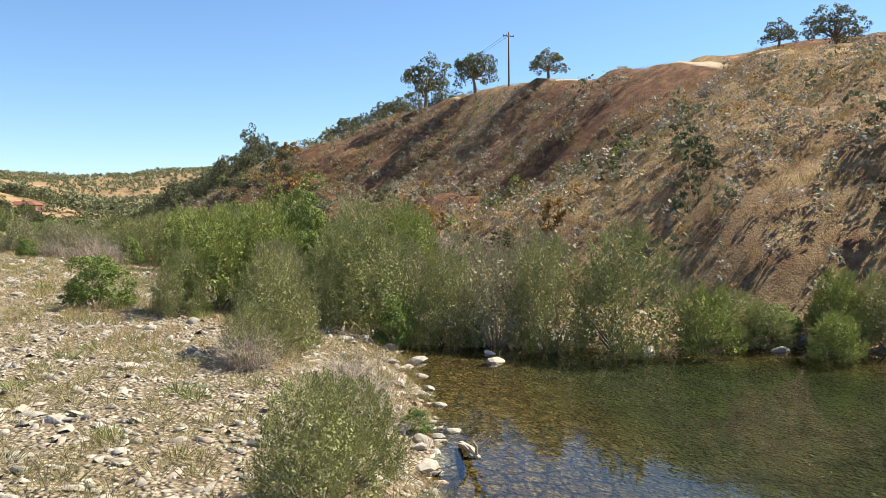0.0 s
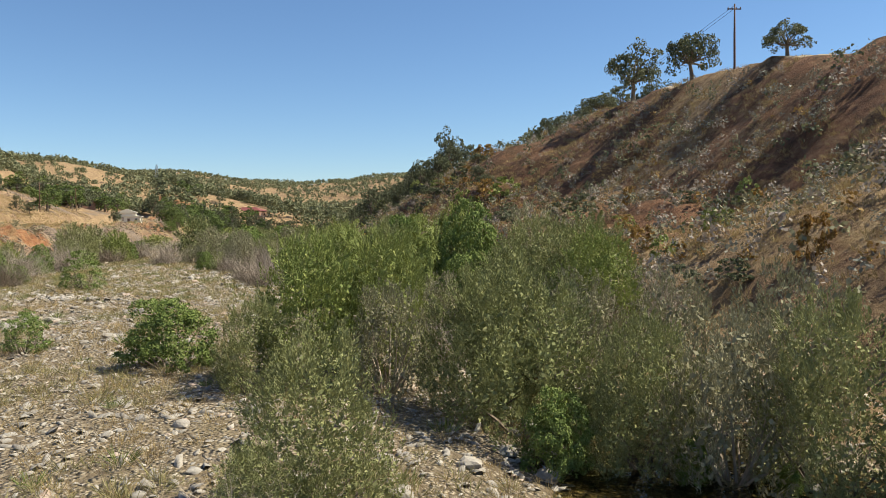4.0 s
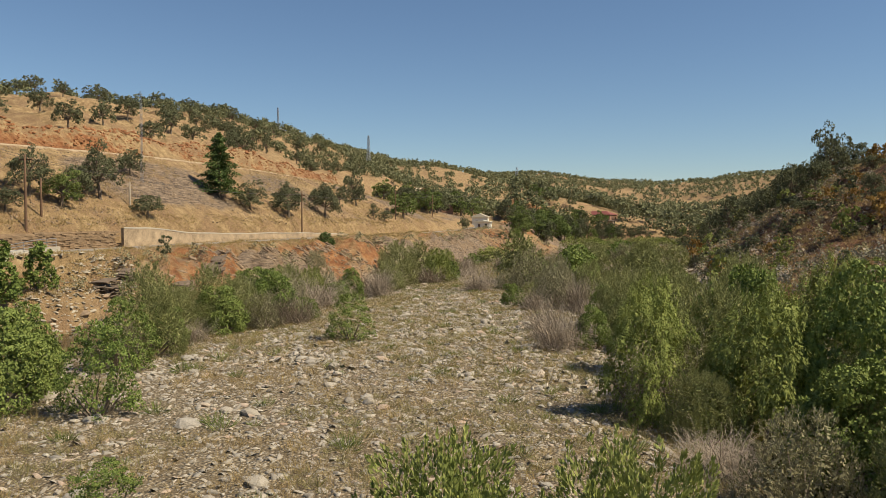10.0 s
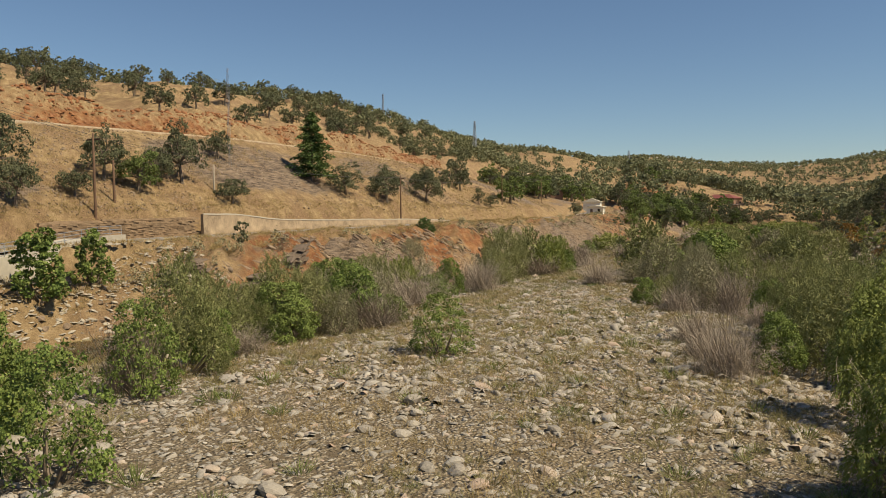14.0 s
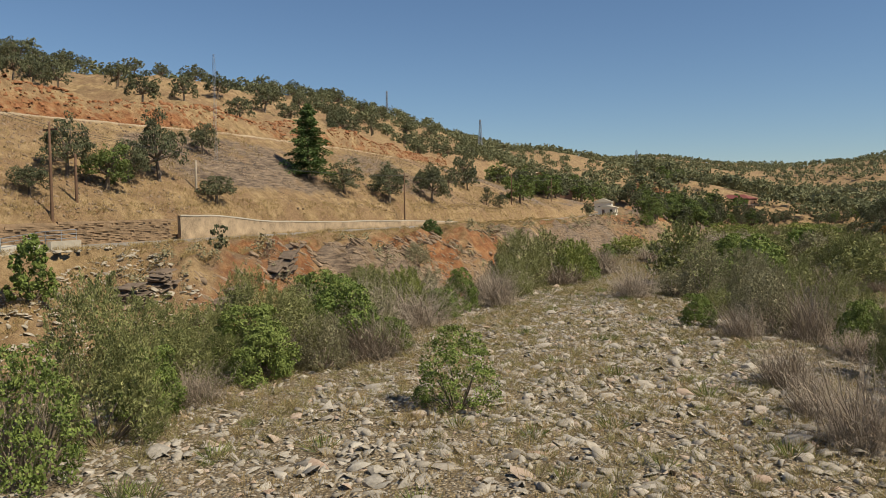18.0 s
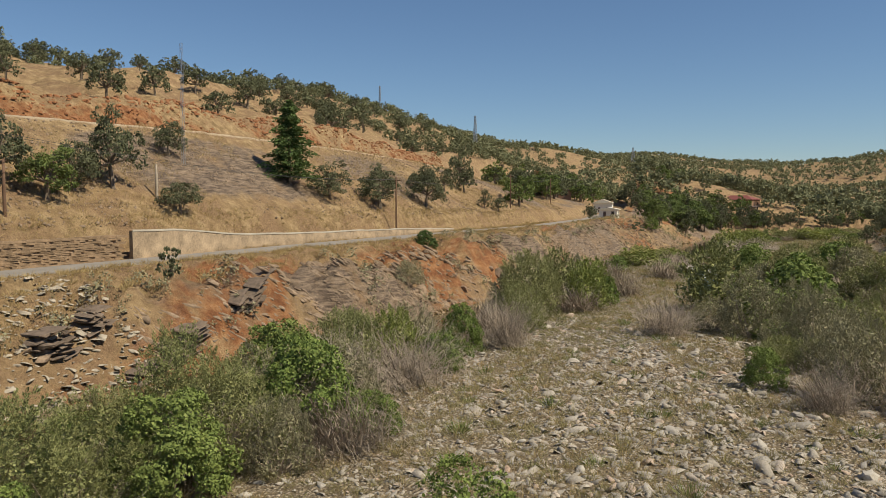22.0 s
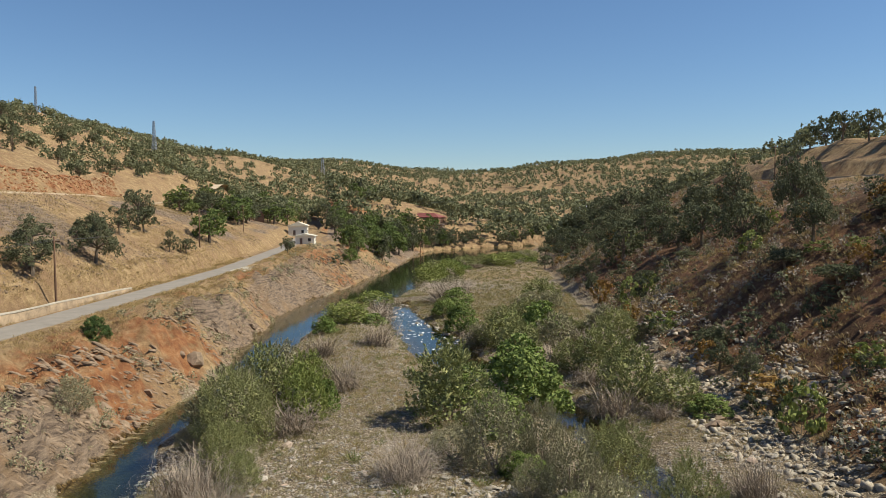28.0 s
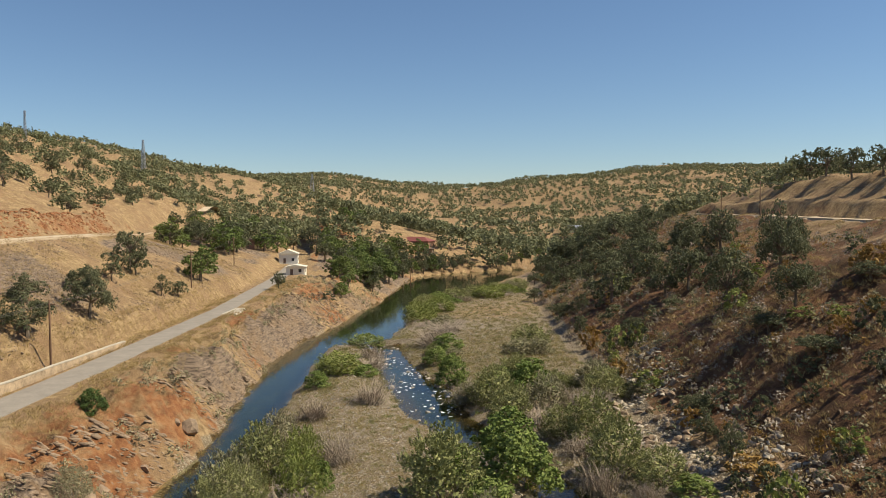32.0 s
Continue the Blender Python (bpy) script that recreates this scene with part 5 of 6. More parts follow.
# by the ramp
PLANTS["fg"] = [make_plant("fig_tree", "round", 6.0, 4.6, 4200, (0.26, 0.19), F_GREEN, 113, 6, 14)]
TAGS["fg"] = ("broad-leaved green tree below the ramp", "tree", "trees below the ramp")
plant("fg", 93.0, -55.4, 6.4, 5.2)
plant("fg", 98.6, -56.4, 5.4, 3.8)
plant("sb", 118.0, -57.5, 2.8, 2.2)
for u, v, h, w in ((174, -84, 6.3, 8.4), (186, -82.5, 7.0, 8.2), (206, -85, 8.8, 8.3), (119, -81, 7.4, 6.4), (127, -81, 6.0, 5.4), (132, -81.5, 9.2, 7.6), (112, -77, 4.0, 4.4), (138, -78, 4.2, 5.6)):
    plant("ok", u, v, h, w)
plant("og", 122.5, -79.0, 5.6, 6.2)
for u, v, h, w in ((104, -79.5, 8.6, 8.0), (103, -74, 6.8, 5.0), (98, -84, 8.0, 8.5), (90, -82, 7.0, 8.0), (84, -80, 5.0, 7.0), (70, -84, 7.0, 8.0), (60, -80, 6.0, 7.0), (147, -89.5, 5.4, 5.0)):
    plant("ok", u, v, h, w)
for u, v, h, w in ((214, -90, 7.0, 8.0), (234, -96, 5.8, 5.4), (255, -103, 10.0, 8.6), (248, -98, 7.4, 7.0), (243, -90, 4.7, 3.6), (249, -89, 4.4, 4.4), (196, -89, 5.0, 6.5), (300, -82, 6.1, 4.4)):
    plant("ok", u, v, h, w)
plant("og", 276.0, -95.0, 9.6, 11.0)
plant("og", 288.0, -99.0, 8.0, 8.0)
for u, v, h, w in ((125, -113, 4.4, 3.6), (129, -111, 4.6, 3.8), (134, -114, 5.0, 4.8), (141, -117, 4.4, 4.2), (139, -111, 4.6, 5.0), (163, -128, 5.6, 6.2), (157, -114, 6.8, 6.8), (169, -117, 6.4, 5.8), (225, -139, 6.8, 8.0), (258, -173, 6.4, 8.2), (276, -161, 8.0, 8.3), (262, -146, 6.6, 7.8)):
    plant("ok", u, v, h, w)
# right-hand hillside
for u, v, h, w in ((243, 19, 8.6, 8.4), (215, 19, 9.6, 8.0), (209, 25, 10.6, 6.8), (191, 21, 6.6, 5.8), (304, 33, 8.3, 9.9), (265, 31, 9.6, 7.8), (346, 28, 10.0, 10.0), (395, 24, 10.5, 12), (404, 16, 10.5, 12), (424, 8, 10, 12)):
    plant("ok", u, v, h * 1.2, w * 1.2)
for u, v, h, w in ((305, 76, 11, 9.6), (289, 77, 10.5, 8.6), (279, 78, 10.5, 7.5), (268, 77, 9.5, 8), (255, 79, 9.5, 8.5), (325, 77, 11, 10), (345, 80, 10, 10), (370, 84, 11, 11), (395, 86, 11, 11), (240, 78, 9, 8), (225, 80, 9, 8), (208, 79, 8, 8)):
    plant("ok", u, v, h, w)
for u, v, h, w in ((166, 56.0, 12.2, 11.5), (140, 56.5, 10.0, 9.4), (115, 58.0, 5.0, 7.6), (190, 57, 7, 9), (205, 57, 6, 8), (222, 57, 6, 9), (76, 73.0, 6.0, 7.5), (85, 74, 4, 5), (67, 76, 5, 6)):
    plant("ok", u, v, h, w)
_r = random.Random(17)
for k in range(120):
    u = _r.uniform(150, 470)
    t = _r.random() ** 1.5 * (0.7 if u < 380 else 1.0)
    v = float(toe_v(u)) + 2 + t * (float(top_v(u)) - float(toe_v(u)) - 6)
    plant(_r.choice(("sb", "sb", "sy", "sr", "ok", "ok")), u, v, _r.uniform(2.4, 5.4), _r.uniform(3.0, 6.0))
for k in range(70):
    u = _r.uniform(30, 190)
    v = float(toe_v(u)) + _r.uniform(1, 24)
    plant(_r.choice(("sb", "sy", "sb", "sr", "sb")), u, v, _r.uniform(1.4, 3.0), _r.uniform(2.0, 3.8))
for k in range(46):
    u = _r.uniform(225, 520)
    v = float(toe_v(u)) + 3 + _r.random() * (float(top_v(u)) - float(toe_v(u))) * (0.62 if u < 380 else 1.1)
    s = _r.uniform(0.8, 1.3)
    plant("ok", u, v, 7.5 * s, 8.0 * s)
for k in range(44):
    u = _r.uniform(300, 520)
    s = _r.uniform(0.6, 1.2)
    plant("ok", u, float(toe_v(u)) + _r.uniform(-1, 24), 7.5 * s, 8.0 * s)
# left hill
for k in range(95):
    u, v = _r.uniform(60, 460), _r.uniform(-245, -116)
    if v > float(up_v(u)) - 12:
        v -= 22
    s = _r.uniform(0.6, 1.15)
    plant("ok", u, v, 7.4 * s, 7.8 * s)
for k in range(30):
    u = _r.uniform(90, 420)
    v = float(crest_v(u)) + _r.uniform(-16, 10)
    s = _r.uniform(0.8, 1.3)
    plant("ok", u, v, 7.0 * s, 8.5 * s)
# grove round the houses
for k in range(150):
    u = _r.uniform(318, 500)
    lo, hi = float(road_v(u)) - 40, float(river_l(u)) - 4
    v = _r.uniform(lo, hi)
    if abs(v - float(road_v(u))) < 6 or (318 < u < 402 and -116 < v < -80) or (468 < u < 500 and v > -84) or (u < 345 and v > -84):
        continue
    s = _r.uniform(0.7, 1.4)
    plant(_r.choice(("ok", "og", "og", "ok")), u, v, 8.0 * s, 8.5 * s)
for u, v, h, w in ((352, -66, 8, 9), (362, -68, 9, 9), (372, -70, 8, 9), (385, -70, 9, 10), (398, -68, 8, 9), (410, -70, 8, 9), (340, -70, 6, 7), (328, -68, 5, 6), (425, -66, 8, 9)):
    plant("og", u, v, h, w)
for k in range(30):
    u = _r.uniform(345, 450)
    s = _r.uniform(0.8, 1.3)
    plant(_r.choice(("og", "og", "ok")), u, float(river_l(u)) - _r.uniform(2.5, 24), 8.5 * s, 8.0 * s)
for k in range(30):
    u = _r.uniform(440, 508)
    s = _r.uniform(0.5, 1.1)
    plant(_r.choice(("og", "ok", "ok")), u, float(river_l(u)) - _r.uniform(2, 12), 8.0 * s, 8.0 * s)
plant("gr", 311.0, -66.5, 4.0, 5.0)
plant("sb", 296.0, -67.0, 3.2, 4.2)


def on_bar(u, v):
    return (river_r(u) + 0.3 < v) & (v < toe_v(u) - 1) & ((np.abs(v - creek_c(u)) > creek_w(u) - 0.6) | (u > 252))


def sow(n, urange, vrange, test, smin, smax, power=1.0):
    """Random places that pass the test, and their sizes."""
    us, vs_ = np.empty(0), np.empty(0)
    while len(us) < n:
        u, v = _s.uniform(*urange, 4 * n), _s.uniform(*vrange, 4 * n)
        ok = test(u, v)
        us, vs_ = np.concatenate([us, u[ok]]), np.concatenate([vs_, v[ok]])
    return np.stack([us[:n], vs_[:n]], 1), smin + (smax - smin) * _s.rand(n) ** power


# far woods: one sheet of small crowns
def scatter_crowns(name, pts, sizes, mat, n_leaf, leaf, seed, label, category, squash=0.8):
    rng = np.random.RandomState(seed)
    V, Q, o = [], [], 0
    pu, pv = np.array(pts).T
    px, py = xy(pu, pv)
    for p, s in zip(np.stack([px, py, height(pu, pv)], 1), sizes):
        d = rng.normal(size=(n_leaf, 3))
        d /= np.linalg.norm(d, axis=1)[:, None]
        d[:, 2] = np.where(d[:, 2] < -0.5, -d[:, 2], d[:, 2])
        lump = 0.75 + 0.35 * np.sin(d[:, 0] * 5 + rng.rand() * 6) * np.sin(d[:, 1] * 5 + rng.rand() * 6)
        pos = p + [0, 0, 0.5 * s * squash] + d * np.array([0.5, 0.5, 0.56 * squash]) * s * (lump * rng.uniform(0.7, 1.05, n_leaf))[:, None]
        vv, qq = leaves(pos, d * 0.5 + rng.normal(size=(n_leaf, 3)), leaf * s, leaf * s * 0.7, rng, d + [0, 0, 0.4])
        V.append(vv)
        Q.append(qq + o)
        o += len(vv)
    me = mesh_from(name, np.concatenate(V), np.concatenate(Q), mat)
    return tagged(new(name, me), label, category, kind="stuff")


_s = np.random.RandomState(23)
woods = lambda u, v: ~((u < 480) & (v > -260) & (v < 60)) & ~((u < 560) & (v > -130) & (v < 40)) & (vnoise(u, v, 90) * 0.7 + vnoise(u, v, 25) * 0.4 > 0.4 - 0.25 * (u > 850))
bottom = lambda u, v: ~((v > river_l(u) - 3) & (v < toe_v(u) + 2) & (u < 520)) & ~((u > 400) & (u < 510) & (np.abs(v + 20 + (u - 95) * 0.116) < 13)) & (np.abs(v - road_v(u)) > 5)
pts, sz = sow(8200, (660, 1650), (-560, 480), woods, 4.5, 9.0)
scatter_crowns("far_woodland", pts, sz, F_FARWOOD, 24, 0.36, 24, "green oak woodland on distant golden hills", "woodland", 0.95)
pts, sz = sow(1050, (330, 680), (-460, 300), lambda u, v: woods(u, v) & bottom(u, v) | (_s.rand(len(u)) < 0.1) & bottom(u, v) & ~((u < 480) & (v > -260) & (v < 60)), 5.0, 9.0)
wide, wsz = sow(520, (480, 820), (-430, -90), bottom, 4.5, 8.5)
more, msz = sow(640, (425, 640), (-160, 70), bottom, 6.0, 10.0)
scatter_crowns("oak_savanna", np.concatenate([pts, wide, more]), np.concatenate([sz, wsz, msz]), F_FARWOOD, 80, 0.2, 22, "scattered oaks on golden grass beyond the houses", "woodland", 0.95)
pts, sz = sow(340, (180, 500), (-300, -120), lambda u, v: (v < up_v(u) - 14) & ~((u < 300) & (v > -200)), 3.5, 7.0)
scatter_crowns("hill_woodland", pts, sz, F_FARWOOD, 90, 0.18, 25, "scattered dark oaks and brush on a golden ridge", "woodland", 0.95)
pts, sz = sow(700, (100, 340), (-90, -44), lambda u, v: (v < river_l(u) + 0.5) & (v > road_v(u) + 7) & (vnoise(u, v, 8) > 0.4), 0.5, 1.9, 2.0)
scatter_crowns("bank_brush", pts, sz, F_OLIVE, 44, 0.17, 21, "olive and grey brush growing on the river bluff", "brush", 1.0)
pts, sz = sow(900, (205, 420), (-56, -4), lambda u, v: on_bar(u, v), 0.35, 1.1, 2.0)
scatter_crowns("bar_brush", pts, sz, F_OLIVE, 30, 0.2, 20, "low olive brush dotted over the far gravel bar", "brush", 0.8)
# brush on the right-hand slope, thick in the gullies
slope = lambda u, v: (v > toe_v(u) + 0.5) & (v < top_v(u) - 3) & (vnoise(u, v, 18) * 0.7 + vnoise(u, v, 6) * 0.5 > 0.42)
for n, mat, seed, label, lo, hi in ((1000, F_OAK, 29, "dark green scrub on a steep dry slope", 0.8, 2.8), (2600, F_DRY, 27, "brown dry brush on a steep slope", 0.6, 2.0), (1000, F_SAGE, 26, "pale grey sage tussocks on a steep dry slope", 0.6, 1.9), (1300, F_OLIVE, 28, "olive brush on a steep dry slope", 0.7, 2.2), (700, F_RUST, 30, "rust-brown brush on a steep dry slope", 0.6, 1.8)):
    pts, sz = sow(n, (8, 150) if mat is F_SAGE else (8, 470), (-12, 72), slope, lo, hi, 1.8)
    scatter_crowns("hillside_brush", pts, sz, mat, 30, 0.19, seed, label, "brush", 1.0)


# ---------------------------------------------------------------- cobbles, boulders, tufts
_s = np.random.RandomState(31)


def rock_material():
    m, nt, n, l, bs = nodes_of("river_cobble")
    geo, info = nt.nodes.new("ShaderNodeNewGeometry"), nt.nodes.new("ShaderNodeObjectInfo")
    add = nt.nodes.new("ShaderNodeMath")
    add.operation = "ADD"
    l.new(geo.outputs["Random Per Island"], add.inputs[0])
    l.new(info.outputs["Random"], add.inputs[1])
    fr = nt.nodes.new("ShaderNodeMath")
    fr.operation = "FRACT"
    l.new(add.outputs[0], fr.inputs[0])
    c = ramp(nt, fr.outputs[0], (0.0, (0.16, 0.145, 0.125)), (0.25, (0.27, 0.24, 0.2)), (0.5, (0.36, 0.325, 0.275)), (0.7, (0.23, 0.215, 0.195)), (0.85, (0.47, 0.435, 0.38)), (0.95, (0.38, 0.25, 0.18)), (1.0, (0.4, 0.34, 0.27)))
    p = position(nt)
    c = mix(nt, 0.35, c, ramp(nt, tex_noise(nt, 9.0, 5, 0.7, p), (0.3, (0.16, 0.14, 0.11)), (0.7, (0.55, 0.5, 0.43))))
    l.new(c, bs.inputs["Base Color"])
    bs.inputs["Roughness"].default_value = 0.88
    bs.inputs["Specular IOR Level"].default_value = 0.25
    bump(nt, bs, tex_noise(nt, 22.0, 4, 0.7, p), 0.5, 0.03)
    return m


M_COBBLE = rock_material()
M_SLAB = plain("brown_bluff_rock", (0.235, 0.17, 0.115), 0.9, 0, 0.55, 1.2, 0.05)
M_RUBBLE = plain("grey_rubble", (0.35, 0.305, 0.24), 0.9, 0, 0.45, 1.5, 0.04)


def rock_shape(seed, sub=1, rough=0.28, flat=0.62):
    rng = np.random.RandomState(seed)
    bm = bmesh.new()
    bmesh.ops.create_icosphere(bm, subdivisions=sub, radius=0.5)
    planes = rng.normal(size=(5 if rough < 0.45 else 11, 3))
    cut = 0.36 if rough < 0.45 else 0.25 if rough < 0.55 else 0.2
    grow = 1.0 if rough < 0.55 else 1.18
    planes /= np.linalg.norm(planes, axis=1)[:, None]
    for v in bm.verts:
        c = np.array(v.co)
        c = c * (1 + rough * (rng.rand() - 0.5))
        for pl in planes:
            over = c @ pl - cut
            if over > 0:
                c = c - pl * over * (0.85 if rough < 0.55 else 1.0)
        v.co = c * np.array([1.15, 0.85, flat]) * grow
    if sub == 1:                                         # small stones lie half buried
        bm.normal_update()
        bmesh.ops.delete(bm, geom=[f for f in bm.faces if f.normal.z < -0.45], context="FACES")
    me = bpy.data.meshes.new("cobble")
    bm.to_mesh(me)
    bm.free()
    me.materials.append(M_COBBLE)
    return me


ROCKS = [rock_shape(200 + k, 2) for k in range(8)]
CRAGS = [rock_shape(220 + k, 2, 0.5, 0.8) for k in range(6)]
SPLIT = [rock_shape(260 + k, 1, 0.6, 0.9) for k in range(8)]
for me in CRAGS:
    me.materials[0] = M_SLAB
SMALL = [rock_shape(240 + k, 1, 0.75, 0.6) for k in range(12)]


def stones(name, pts, sizes, seed, label, category="cobbles", shapes=SMALL, sink=0.2, mat=None, stretch=(1, 1, 1), tilt=None, floor_z=-0.25):
    """Many stones in one mesh. tilt: one lie for all, as in bedded rock."""
    rng = np.random.RandomState(seed)
    V, Q, o = [], [], 0
    bases = [(np.array([v.co[:] for v in me.vertices]), np.array([p.vertices[:] for p in me.polygons])) for me in shapes]
    pu, pv = np.asarray(pts).T
    px, py = xy(pu, pv)
    zs = np.maximum(height(pu, pv), floor_z)
    pick = rng.randint(len(bases), size=len(pu))
    for k, (bv, bf) in enumerate(bases):
        i = np.where(pick == k)[0]
        n, s = len(i), np.asarray(sizes)[i][:, None, None]
        a, b, c = rng.uniform(-0.4, 0.4, n), rng.uniform(-0.4, 0.4, n), rng.uniform(0, 6.28, n)
        if tilt is not None:
            a, b, c = a * 0.4 + tilt[0], b * 0.4 + tilt[1], rng.normal(tilt[2], 0.25, n)
        v = bv[None] * s * rng.uniform(0.8, 1.25, (n, 1, 3)) * np.array(stretch)
        y, z = v[..., 1] * np.cos(a)[:, None] - v[..., 2] * np.sin(a)[:, None], v[..., 1] * np.sin(a)[:, None] + v[..., 2] * np.cos(a)[:, None]
        x, z = v[..., 0] * np.cos(b)[:, None] + z * np.sin(b)[:, None], z * np.cos(b)[:, None] - v[..., 0] * np.sin(b)[:, None]
        x, y = x * np.cos(c)[:, None] - y * np.sin(c)[:, None], x * np.sin(c)[:, None] + y * np.cos(c)[:, None]
        V.append((np.stack([x, y, z], -1) + np.stack([px[i], py[i], zs[i] + np.asarray(sizes)[i] * (0.32 - sink)], 1)[:, None]).reshape(-1, 3))
        Q.append((bf[None] + len(bv) * np.arange(n)[:, None, None] + o).reshape(-1, 3))
        o += len(bv) * n
    me = mesh_from(name, np.concatenate(V), np.concatenate(Q), mat or M_COBBLE)
    return tagged(new(name, me), label, category, kind="stuff")


dense = lambda u, v: 0.3 + 0.8 * (vnoise(u, v, 12) * 0.6 + vnoise(u + 50, v, 4) * 0.5) + 0.6 * smooth(84, 100, u) * smooth(-31, -24, v) * (1 - smooth(135, 150, u))
pts, sz = sow(52000, (2, 150), (-50, 30), lambda u, v: on_bar(u, v) & (_s.rand(len(u)) < dense(u, v)), 0.13, 0.5, 2.2)
mid_pts, mid_sz = sow(9000, (150, 270), (-50, 30), on_bar, 0.15, 0.5, 1.8)
far_pts, far_sz = sow(1500, (262, 360), (-50, 0), on_bar, 0.25, 0.6, 2.0)
pts, sz = np.concatenate([pts, mid_pts, far_pts]), np.concatenate([sz, mid_sz, far_sz])
big_pts, big_sz = sow(2600, (84, 142), (-32, 2), lambda u, v: on_bar(u, v) & (_s.rand(len(u)) < smooth(-32, -18, v)), 0.34, 0.85, 1.6)
pts, sz = np.concatenate([pts, big_pts]), np.concatenate([sz, big_sz])
sz = sz + np.where(_s.rand(len(sz)) < 0.05, 0.22 * _s.rand(len(sz)), 0)
stones("gravel_cobbles", pts, sz, 32, "pale grey and buff river cobbles on a dry gravel bar", stretch=(1.3, 1.0, 0.85), sink=0.26)
# bedded rock on the bluff, rubble at the foot of the right-hand slope and on it
bluffs = lambda u, v: (v < river_l(u) + 0.5) & (v > road_v(u) + 8 + 5 * vnoise(u, v, 9)) & (vnoise(u, v, 11) > 0.4)
stones("bluff_rocks", *sow(7500, (112, 340), (-90, -44), bluffs, 0.2, 0.95, 2.2), 33, "brown slabby rock beds breaking out of the river bluff", "rocks", SPLIT, 0.42, M_SLAB, (2.0, 0.75, 0.7), (0.6, 0.45, 1.1))
stones("toe_rubble", *sow(1700, (140, 215), (-12, 24), lambda u, v: (v > toe_v(u) - 5) & (v < toe_v(u) + 8) & (vnoise(u, v, 7) > 0.3), 0.25, 1.1, 1.6), 34, "angular pale grey rubble at the foot of the slope", "rocks", SPLIT, 0.2, M_RUBBLE, (1.35, 1.0, 0.8))
stones("slope_rubble", *sow(3000, (60, 330), (-8, 50), lambda u, v: (v > toe_v(u)) & (v < toe_v(u) + 26) & (vnoise(u, v, 10) > 0.45), 0.2, 0.8, 2.0), 35, "dark brown stones lying on the steep slope", "rocks", SPLIT, 0.2, M_SLAB)
stones("talus", *sow(9000, (70, 330), (-130, -70), lambda u, v: (v < road_v(u) - 7) & (v > up_v(u) + 5) & (vnoise(u, v, 16) * 0.7 + vnoise(u, v, 5) * 0.3 > 0.46), 0.15, 0.6, 2.0), 36, "brown broken stones on the slope above the road", "rocks", SPLIT, 0.2, M_SLAB)
M_REDROCK = plain("red_cut_rock", (0.24, 0.105, 0.045), 0.92, 0, 0.5, 1.0, 0.04)
stones("cut_rubble", *sow(5000, (0, 350), (-165, -98), lambda u, v: (v < up_v(u) - UP_W - 1.2) & (v > up_v(u) - UP_W - 9) & (vnoise(u, v, 8) > 0.3), 0.2, 1.3, 2.0), 38, "broken red rock in the cut above the dirt road", "rocks", SPLIT, 0.3, M_REDROCK, (1.3, 1.0, 0.9))
stones("ramp_talus", *sow(2600, (72, 112), (-62, -50), lambda u, v: (v < river_l(u) + 0.8) & (v > road_v(u) + 3), 0.2, 0.8, 2.2), 39, "flat buff slabs piled on the bank below the ramp", "rocks", SPLIT, 0.3, M_RUBBLE, (1.5, 1.2, 0.45))
M_SLATE = plain("brown_slate", (0.155, 0.115, 0.085), 0.9, 0, 0.6, 2.2, 0.05)


def outcrop(u, v, length, rise, n, dip, turn, seed, label="dark slate outcrop of tilted layers on the river bluff"):
    """A stack of broken layers; dip and turn in degrees."""
    rng = random.Random(seed)
    root = site("slate_outcrop", u, v, ground_z(u, v) - 0.5 * rise, turn)
    lay = Matrix.Rotation(radians(dip), 4, "Y")
    z = -0.2
    for k in range(n):
        t = rise / n * rng.uniform(0.7, 1.3)
        for piece in range(rng.choice((1, 2, 2, 3))):
            ln = length * rng.uniform(0.16, 0.45) * (1 - 0.4 * k / n)
            x = rng.uniform(-0.5, 0.5) * (length - ln)
            bm = bmesh.new()
            vs_ = box(bm, x - ln / 2, x + ln / 2, -rng.uniform(0.5, 1.1), rng.uniform(0.5, 1.2), z, z + t * 0.9)
            for w in vs_:
                w.co = lay @ (w.co + Vector((rng.uniform(-0.4, 0.4), rng.uniform(-0.35, 0.35), rng.uniform(-0.06, 0.06))))
            bmesh.ops.bevel(bm, geom=bm.edges[:], offset=0.03, segments=1, affect="EDGES")
            part("slab", bm, M_SLATE, root)
        z += t
    return tagged(root, label, "outcrop", "slate outcrops on the bluff")


for k, (u, v, ln, rise, n, dip, turn) in enumerate(((116, -53.1, 6.0, 2.0, 13, -14, 8), (112.5, -52.6, 5.5, 1.2, 8, -16, 4), (106, -55, 3.2, 1.8, 10, -10, 0), (109.5, -55.6, 2.2, 1.1, 7, -18, 10), (122.5, -53.8, 5.0, 1.5, 10, -26, 6), (126, -55.4, 3.4, 1.1, 8, -28, 10))):
    outcrop(u, v, ln, rise, n, dip, turn, 70 + k)
# broken water; the white flecks in the creek also paint in sun glints
M_FLECKS = plain("foam_and_glints", (0.8, 0.82, 0.82), 0.5, 0, 0.08, 3.0)
riffle = lambda u, v: ((np.abs(v - creek_c(u)) < creek_w(u) - 0.5) & (u > 192) & (u < 240)) | ((u > 243) & (u < 256) & (np.abs(v + 61 - (u - 243) * 1.0) < 0.7))
stones("riffle_foam", *sow(260, (190, 257), (-62, -22), riffle, 0.12, 0.6, 2.0), 37, "white flecks of water breaking over stones", "riffle", SMALL, 0.32, M_FLECKS, (1.5, 1.2, 0.25), None, 0.0)
